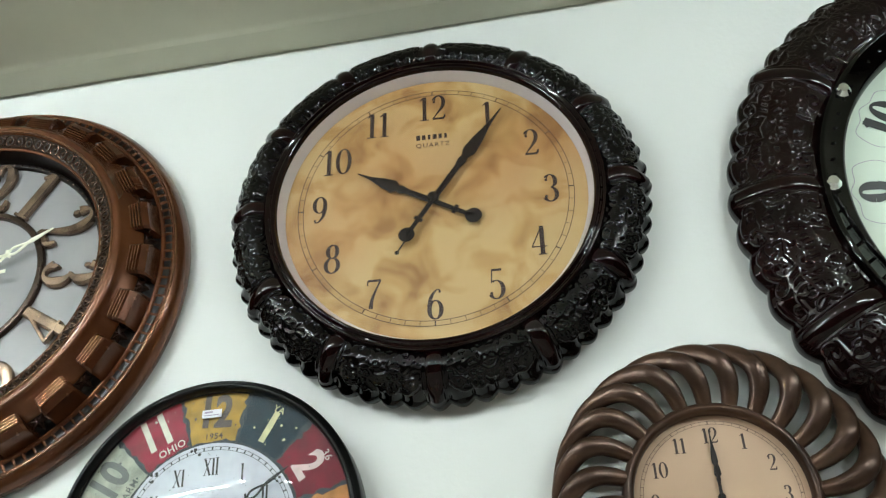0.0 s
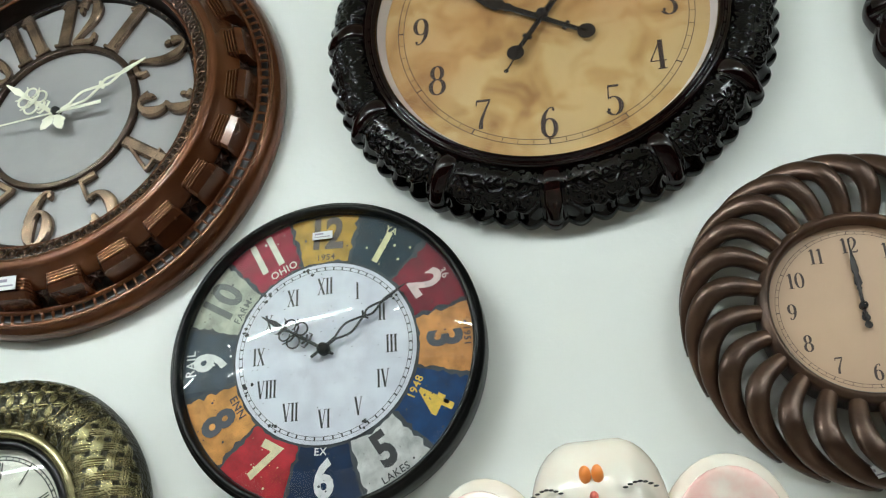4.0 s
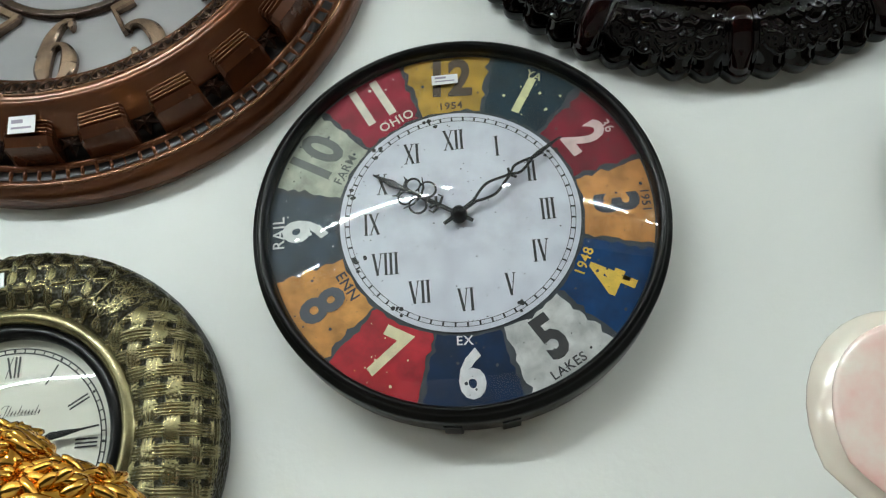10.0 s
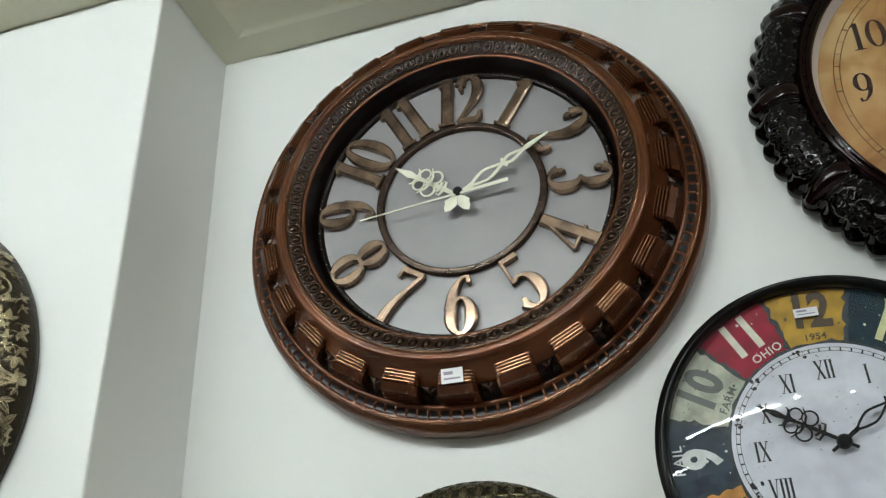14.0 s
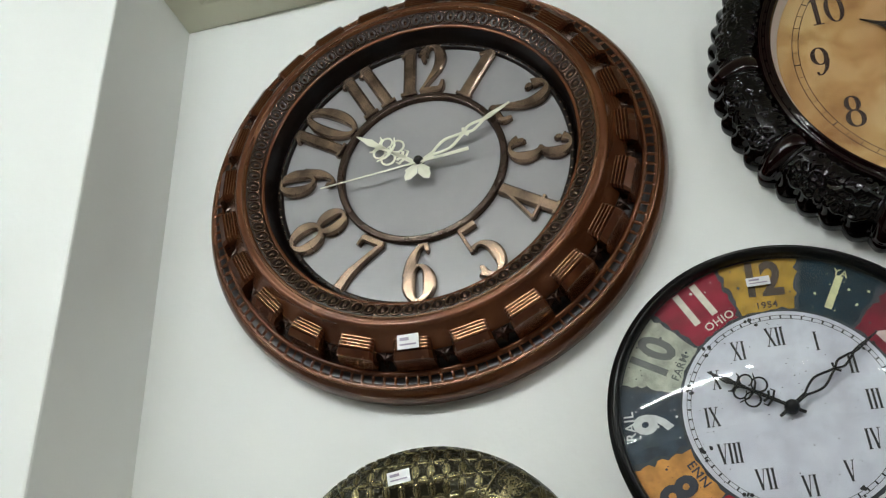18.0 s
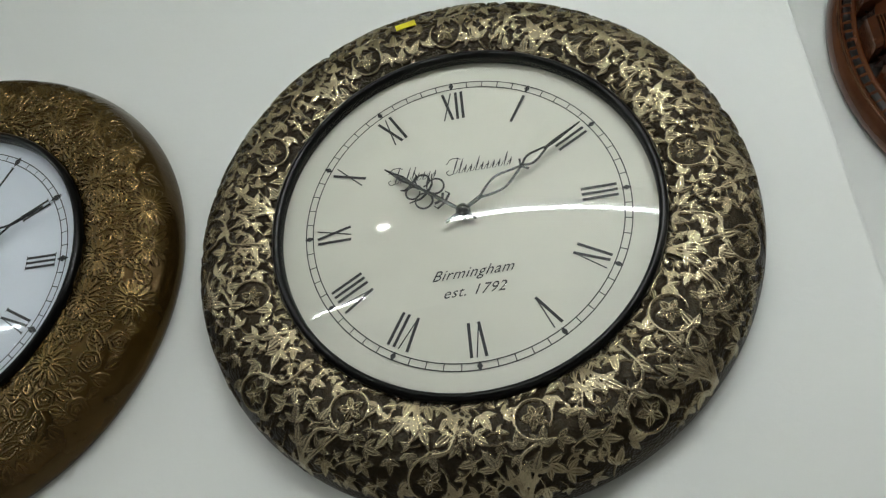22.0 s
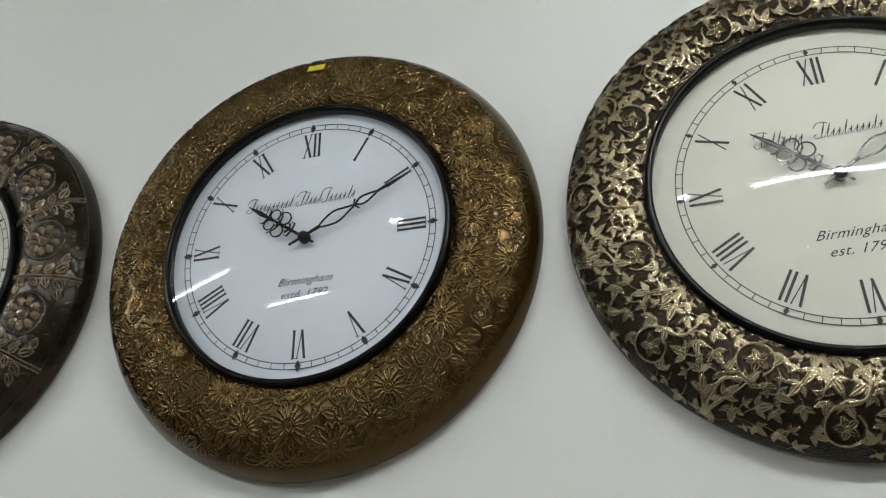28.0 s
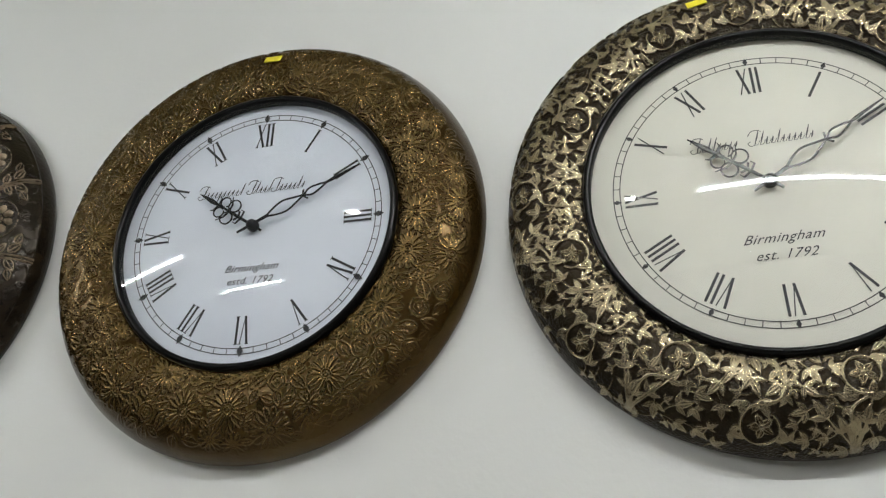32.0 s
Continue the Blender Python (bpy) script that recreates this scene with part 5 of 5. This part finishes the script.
EST = [("Birmingham", -0.0535, 0.0128, 0.45), ("est. 1792", -0.0695, 0.0125, 0.38)]
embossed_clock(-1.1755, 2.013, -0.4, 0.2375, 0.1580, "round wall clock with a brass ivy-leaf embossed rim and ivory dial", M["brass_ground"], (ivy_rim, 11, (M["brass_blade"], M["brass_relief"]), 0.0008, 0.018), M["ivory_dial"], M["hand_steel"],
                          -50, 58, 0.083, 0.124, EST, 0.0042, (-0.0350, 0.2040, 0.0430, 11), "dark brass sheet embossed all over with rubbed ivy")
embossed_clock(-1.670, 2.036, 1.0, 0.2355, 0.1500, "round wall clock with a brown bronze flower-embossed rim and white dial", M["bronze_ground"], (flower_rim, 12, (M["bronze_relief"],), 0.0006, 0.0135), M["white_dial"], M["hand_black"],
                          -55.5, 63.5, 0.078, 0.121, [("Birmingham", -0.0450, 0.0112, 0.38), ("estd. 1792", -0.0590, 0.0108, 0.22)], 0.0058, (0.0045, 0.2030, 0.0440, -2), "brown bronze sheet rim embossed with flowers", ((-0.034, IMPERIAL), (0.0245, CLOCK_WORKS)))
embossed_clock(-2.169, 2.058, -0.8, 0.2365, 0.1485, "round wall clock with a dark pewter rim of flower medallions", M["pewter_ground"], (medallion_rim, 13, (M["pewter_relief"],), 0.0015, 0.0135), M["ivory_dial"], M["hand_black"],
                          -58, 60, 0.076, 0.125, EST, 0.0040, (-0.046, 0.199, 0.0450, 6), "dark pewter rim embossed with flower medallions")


# ---- basket weave clock ----
def weave_rim(profile, seed):
    """Basket weave round the sides and foot, overlapping circles of petals on top, a band of small flowers between."""
    rng = np.random.default_rng(seed)
    rel = Relief(profile, 1700, 104)
    T = np.repeat((np.arange(rel.n) * 2 * math.pi / rel.n)[None, :], rel.rows, 0)
    wide = np.maximum(rel.r, np.interp(rel.s, rel.s, rel.r[0] + rel.s * 0.86))[:, None]
    X, Y = wide * np.sin(T), wide * np.cos(T)
    deg = np.abs((np.degrees(T) + 180) % 360 - 180)
    u, v = X / 0.0118, Y / 0.0118
    i, j = np.round(u), np.round(v)
    du, dv, half = u - i, v - j, 0.34
    even = (i + j) % 2 == 0
    ridge = lambda d: 0.52 + 0.48 * np.abs(np.cos(d / half * math.pi * 2)) - 0.5 * np.clip((np.abs(d) / half - 0.86) / 0.14, 0, 1)
    over = np.where(even, np.where(np.abs(dv) < half, ridge(dv), 0), np.where(np.abs(du) < half, ridge(du), 0))
    under = np.where(even, np.where(np.abs(du) < half, ridge(du), 0), np.where(np.abs(dv) < half, ridge(dv), 0))
    dots = 0.00035 * (np.sin(X * 3200) * np.sin(Y * 3200) > 0.2)
    bow = np.where(even, 1 - 0.25 * (2 * du) ** 2, 1 - 0.25 * (2 * dv) ** 2)
    weave = np.where(over > 0, 0.0024 * over * bow, np.where(under > 0, 0.0017 * under, dots))
    p = 0.0122
    petals = np.zeros_like(X)
    for a, b in ((X / p, Y / p), (Y / p, X / p)):
        dx, dy = a - np.floor(a) - 0.5, b - np.round(b)
        e = np.abs(dy) / (0.215 * (1 - 4 * dx * dx) + 0.004)
        petals = np.maximum(petals, 0.0017 * np.exp(-((e - 0.92) / 0.13) ** 2))
        petals = np.maximum(petals, 0.0021 * np.sqrt(np.clip(1 - (e / 0.55) ** 2, 0, 1)) * (np.abs(dx) < 0.36))
    rel.H = np.where(deg > 47, weave, np.where(deg < 33, petals * 0.7, 0))
    rel.kind = np.where((deg < 33) & (petals > 0.0004), 1.0, 0.0)
    for q in range(60):
        a, s0 = math.radians(rng.choice([-1, 1]) * (34.5 + 11 * rng.random())), rel.length * (0.06 + 0.66 * rng.random())
        rel.stamp(a, s0, 0.0075, daisy_lines(0.0058, 8, 0.0006, 0.0015) if q % 3 == 0 else leaf_lines(0.0085, 0.0006, 0.0015), rng.random() * 6.28)
    for a in (33, 47):
        rel.H = np.maximum(rel.H, 0.0016 * np.exp(-((deg - a) / 0.35) ** 2))
    rel.H *= np.interp(rel.s / rel.length, [0, 0.03, 0.70, 0.80], [0, 1, 1, 0.1])[:, None]
    return rel


def weave_clock():
    root = clock_root("wall_clock", -0.546, WALL_A, 1.755, 0, "small antique brass wall clock with basket-weave and petal embossed rim", 1.177, 1.05)
    prof = [(0.080, 0.034), (0.084, 0.040), (0.097, 0.0455), (0.112, 0.0425), (0.122, 0.0330), (0.128, 0.0210), (0.130, 0.0100), (0.128, 0.0010)]
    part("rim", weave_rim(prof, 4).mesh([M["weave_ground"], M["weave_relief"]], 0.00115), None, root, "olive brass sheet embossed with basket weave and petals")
    part("inner_rim", lathe([(0.0745, 0.036), (0.0755, 0.0415), (0.078, 0.0435), (0.0815, 0.0430), (0.0845, 0.0400), (0.0855, 0.0360)], 120), M["weave_relief"], root, "plain antique brass inner ring")
    bezel(root, 0.0675, 0.0755, 0.030, 0.0400, M["bezel_black"], "bezel", "black bezel")
    roman_dial(root, 0.0690, 0.0290, M["ivory_dial"], M["ink"], (0.0590, 0.0618), 0.0500, 0.0135, diamond=0.0018)
    for x, tall in ((-0.0135, VILLAGE), (0.0100, WORKS)):
        part("maker_mark", script_bars(tall, 0.0049), M["ink"], root, "slanted black script mark", pose(x, 0.0215, 0.0296))
    part("hour_hand", hand_leaf(0.046, 0.010, 0, 0.45), M["hand_black"], root, "", pose(0, 0, 0.034, 0, 0, 57))
    part("minute_hand", hand_leaf(0.060, 0.010, 0, 0.42), M["hand_black"], root, "", pose(0, 0, 0.0355, 0, 0, -82))
    part("hub", hub_mesh(0.0045, 0.033, 0.040), M["hand_black"], root)
    part("glass", dome(0.0690, 0.0370, 0.010), M["glass"], root, "domed clear glass").visible_shadow = False
    sticker("price_tag", root, -0.013, 0.1010, 0.0462, 0.018, 0.010, 8, M["sticker"], label="white printed price sticker", tilt=-4)
    return root


# ---- swirl clock ----
def swirl_clock():
    root = clock_root("wall_clock", 0.264, WALL_A, 1.880, 2.0, "bronze-brown wall clock with an open swirling rib frame", 1.180, 1.05)
    verts, faces = [], []
    path = []
    n, m = 26, 12
    for i in range(n + 1):
        t = i / n
        r = 0.070 + 0.0555 * (1 - (1 - t) ** 2.0)
        th = -radians(40) * t ** 2.1
        z = 0.0300 + 0.0110 * math.sin(math.pi * min(t * 1.15, 1)) - 0.030 * max(0, t - 0.42) ** 1.25 * 1.6
        path.append((r * math.sin(th), r * math.cos(th), z))
    path = np.array(path)
    tan = np.gradient(path, axis=0)
    tan /= np.linalg.norm(tan, axis=1)[:, None]
    for i in range(n + 1):
        t = i / n
        up = np.array([0, 0, 1.0])
        side = np.cross(tan[i], up)
        side /= np.linalg.norm(side)
        nor = np.cross(side, tan[i])
        w = 0.0062 * (0.85 + 0.5 * math.sin(math.pi * min(1, t * 1.1 + 0.05))) * (1 - 0.45 * max(0, t - 0.75) / 0.25)
        h = 0.0070 * (1 - 0.3 * t)
        for q in range(m):
            a = 2 * math.pi * q / m
            c, s_ = math.cos(a), math.sin(a)
            verts.append(path[i] + side * (w * np.sign(c) * abs(c) ** 0.8) + nor * (h * np.sign(s_) * abs(s_) ** 0.8))
    for i in range(n):
        for q in range(m):
            faces.append((i * m + q, i * m + (q + 1) % m, (i + 1) * m + (q + 1) % m, (i + 1) * m + q))
    faces.append(tuple(range(m))[::-1])
    faces.append(tuple(n * m + q for q in range(m)))
    me = mesh_from("rib", verts, faces)
    for i in range(24):
        part("rib", me, M["sun_rib"], root, "", pose(0, 0, 0, 0, 0, -15 * i))
    part("dial_frame", lathe([(0.0650, 0.028), (0.0655, 0.036), (0.0670, 0.0390), (0.0695, 0.0400), (0.0705, 0.0380), (0.0720, 0.0375), (0.0738, 0.0340), (0.0742, 0.0200), (0.0720, 0.0010)], 120), M["sun_rib"], root, "rounded bronze ring")
    part("dial", disc(0.0662, 0.0270), M["sun_dial"], root, "plain buff dial")
    part("minute_track", ring_track(0.0580, 0.0605, 0.0274, 0.0003, 60, 0.0003, 5), M["brown_ink"], root)
    for h in range(1, 13):
        part("numeral", number(str(h), 0.0125, 0, squeeze=0.90, bold=1.0), M["brown_ink"], root, "", at_hour(h, 0.0490, 0.0275, 0))
    part("minute_hand", hand_leaf(0.054, 0.014, 0, 0.45), M["hand_brown"], root, "", pose(0, -0.001, 0.0300, 0, 0, 0.5))
    part("hour_hand", hand_leaf(0.036, 0.008, 0, 0.5), M["hand_brown"], root, "", pose(0, -0.001, 0.0285, 0, 0, -1))
    part("hub", hub_mesh(0.0030, 0.028, 0.0350), M["hand_steel"], root)
    sticker("price_tag", root, -0.018, -0.118, 0.0290, 0.018, 0.009, 12, M["sticker"], label="white printed price sticker", tilt=25)
    return root


mahogany_clock()
jewelled_clock()
copper_clock()
plate_clock()
weave_clock()
swirl_clock()


# ---- shelf and figurines ----
SHELF = 1.513
shelf = tagged(new("display_shelf"), "plain pale shelf fixed to the wall below the clocks", "shelf")
shelf.matrix_basis = pose(-0.20, WALL_A, SHELF)
part("board", box_mesh("board", -0.50, 0.55, -0.36, 0, -0.022, 0, 0.002), M["shelf"], shelf)
for x in (-0.40, 0.05, 0.45):
    part("bracket", box_mesh("bracket", x - 0.008, x + 0.008, -0.28, 0, -0.06, -0.022, 0.002), M["white_metal"], shelf)


def blob(bm, matrix, mat=0, u=28, v=18, shape=None):
    """A ball of u by v faces, bent by shape and set by a matrix."""
    rows = []
    for i in range(1, v):
        b = math.pi * i / v
        ring = [Vector((math.sin(b) * math.cos(2 * math.pi * k / u), math.sin(b) * math.sin(2 * math.pi * k / u), math.cos(b))) for k in range(u)]
        rows.append([bm.verts.new(matrix @ (shape(c) if shape else c)) for c in ring])
    ends = [bm.verts.new(matrix @ (shape(c) if shape else c)) for c in (Vector((0, 0, 1)), Vector((0, 0, -1)))]
    made = []
    for p, q in zip(rows, rows[1:]):
        made += [bm.faces.new((p[k], q[k], q[(k + 1) % u], p[(k + 1) % u])) for k in range(u)]
    for k in range(u):
        made.append(bm.faces.new((ends[0], rows[0][k], rows[0][(k + 1) % u])))
        made.append(bm.faces.new((ends[1], rows[-1][(k + 1) % u], rows[-1][k])))
    for f in made:
        f.material_index, f.smooth = mat, True


def scaled(x, y, z, sx, sy, sz, rx=0, ry=0, rz=0):
    return pose(x, y, z, rx, ry, rz) @ Matrix.Diagonal((sx, sy, sz, 1))


def elephant_figure():
    bm = bmesh.new()
    h = 0.147
    square = lambda co: Vector((math.copysign(abs(co.x) ** 0.78, co.x), co.y, math.copysign(abs(co.z) ** 0.86, co.z) - (0.05 * math.exp(-(co.x / 0.25) ** 2) if co.z > 0 else 0)))
    blob(bm, scaled(0, 0.001, h + 0.032, 0.0385, 0.034, 0.048), shape=square)
    blob(bm, scaled(0, -0.004, h - 0.004, 0.030, 0.033, 0.034))

    def ear(co):
        d = 1 - min(1, (co.x ** 2 + co.z ** 2))
        y = co.y * 0.6 + (0.55 * d if co.y < 0 else 0.45 * d) + 0.11 * math.sin(co.z * 13 + co.x * 4) * d
        return Vector((co.x * (1 - 0.55 * max(0, -co.z)), y, co.z * (1.0 if co.z > 0 else 1.25)))
    for sg in (-1, 1):
        blob(bm, scaled(sg * 0.0665, -0.001, h + 0.014, 0.0325, 0.008, 0.043, 0, sg * 14, sg * 14), 1, shape=ear)
        m_ = scaled(sg * 0.066, 0.012, h + 0.016, 0.0390, 0.010, 0.0500, 0, sg * 14, sg * 14)
        blob(bm, m_, 0, shape=lambda co: Vector((co.x * (1 - 0.55 * max(0, -co.z)), co.y, co.z * (1.0 if co.z > 0 else 1.25))))
    for i in range(12):
        t = i / 11
        blob(bm, scaled(0.010 * math.sin(t * 4), -0.030 - 0.018 * math.sin(t * 3), h + 0.008 - 0.085 * t, 0.0155 - 0.006 * t, 0.0155 - 0.006 * t, 0.013), 0, 16, 10)
    blob(bm, scaled(0, 0.004, 0.070, 0.052, 0.042, 0.070), 3)
    blob(bm, scaled(0, -0.002, 0.022, 0.075, 0.052, 0.022), 3)
    blob(bm, scaled(-0.055, -0.012, 0.075, 0.020, 0.022, 0.040, 0, 25, 0), 3)
    blob(bm, scaled(0.055, -0.012, 0.075, 0.020, 0.022, 0.040, 0, -25, 0), 3)
    for sg in (-1, 1):
        blob(bm, scaled(sg * 0.0033, -0.0305, h + 0.054, 0.0033, 0.003, 0.0050, 15, 0, 0), 2, 12, 8)
        blob(bm, scaled(sg * 0.0260, -0.0262, h + 0.030, 0.0042, 0.0030, 0.0026, 0, sg * 8, sg * 35), 4, 12, 8)
        for q in range(7):
            x = 0.0170 + 0.0026 * q
            blob(bm, scaled(sg * x, -0.0318 + 0.0009 * q, h + 0.0455 + 0.0028 * math.sin(q / 6 * math.pi), 0.0016, 0.0014, 0.0006, 0, 0, sg * 28), 4, 8, 6)
    for z, r in ((0.042, 0.0024), (0.030, 0.0016), (0.024, 0.0030), (0.018, 0.0022), (0.006, 0.0022), (0.000, 0.0022)):
        blob(bm, scaled(0.0005, -0.0345 if z > 0.02 else -0.0372, h + z, r, 0.0018, r * 1.15), 5, 10, 8)
    me = bpy.data.meshes.new("figurine")
    bm.to_mesh(me)
    bm.free()
    for k in ("pearl", "pearl_pink", "orange_mark", "pink_cloth", "ink", "red_mark"):
        me.materials.append(M[k])
    ob = new("elephant_figurine", me)
    ob.matrix_basis = pose(0.023, 0.396, SHELF, 0, 0, -4)
    return tagged(ob, "pearly white glazed elephant-headed figurine with pink ears", "figurine")


def gold_figure():
    bm = bmesh.new()
    rng = np.random.default_rng(2)
    blob(bm, scaled(0, 0, 0.020, 0.055, 0.040, 0.020))
    blob(bm, scaled(0, 0, 0.085, 0.045, 0.036, 0.075))
    blob(bm, scaled(0.004, -0.004, 0.160, 0.048, 0.032, 0.024))
    blob(bm, scaled(-0.008, -0.006, 0.184, 0.020, 0.020, 0.015))
    for i in range(330):
        a, t = rng.random() * 6.28, rng.random() ** 0.6
        hill = i % 3 == 0
        cx, cy, cz, rx, ry, rz = (-0.008, -0.006, 0.184, 0.020, 0.020, 0.016) if hill else (0.004, -0.004, 0.160, 0.048, 0.032, 0.025)
        c = math.cos(t * 1.5)
        blob(bm, scaled(cx + rx * c * math.cos(a), cy + ry * c * math.sin(a), cz + rz * math.sin(t * 1.5), 0.0055 + 0.0050 * rng.random(), 0.0032, 0.0024 + 0.0014 * rng.random(),
                        rng.normal() * 15, 12 + rng.normal() * 18, math.degrees(a) + 75 + rng.normal() * 22), 0, 10, 7)
    me = bpy.data.meshes.new("figurine")
    bm.to_mesh(me)
    bm.free()
    me.materials.append(M["gold"])
    ob = new("gold_figurine", me)
    ob.matrix_basis = pose(-0.412, 0.440, SHELF, 0, 0, 0)
    return tagged(ob, "polished gold ornamental figurine with rippled top", "figurine")


elephant_figure()
gold_figure()
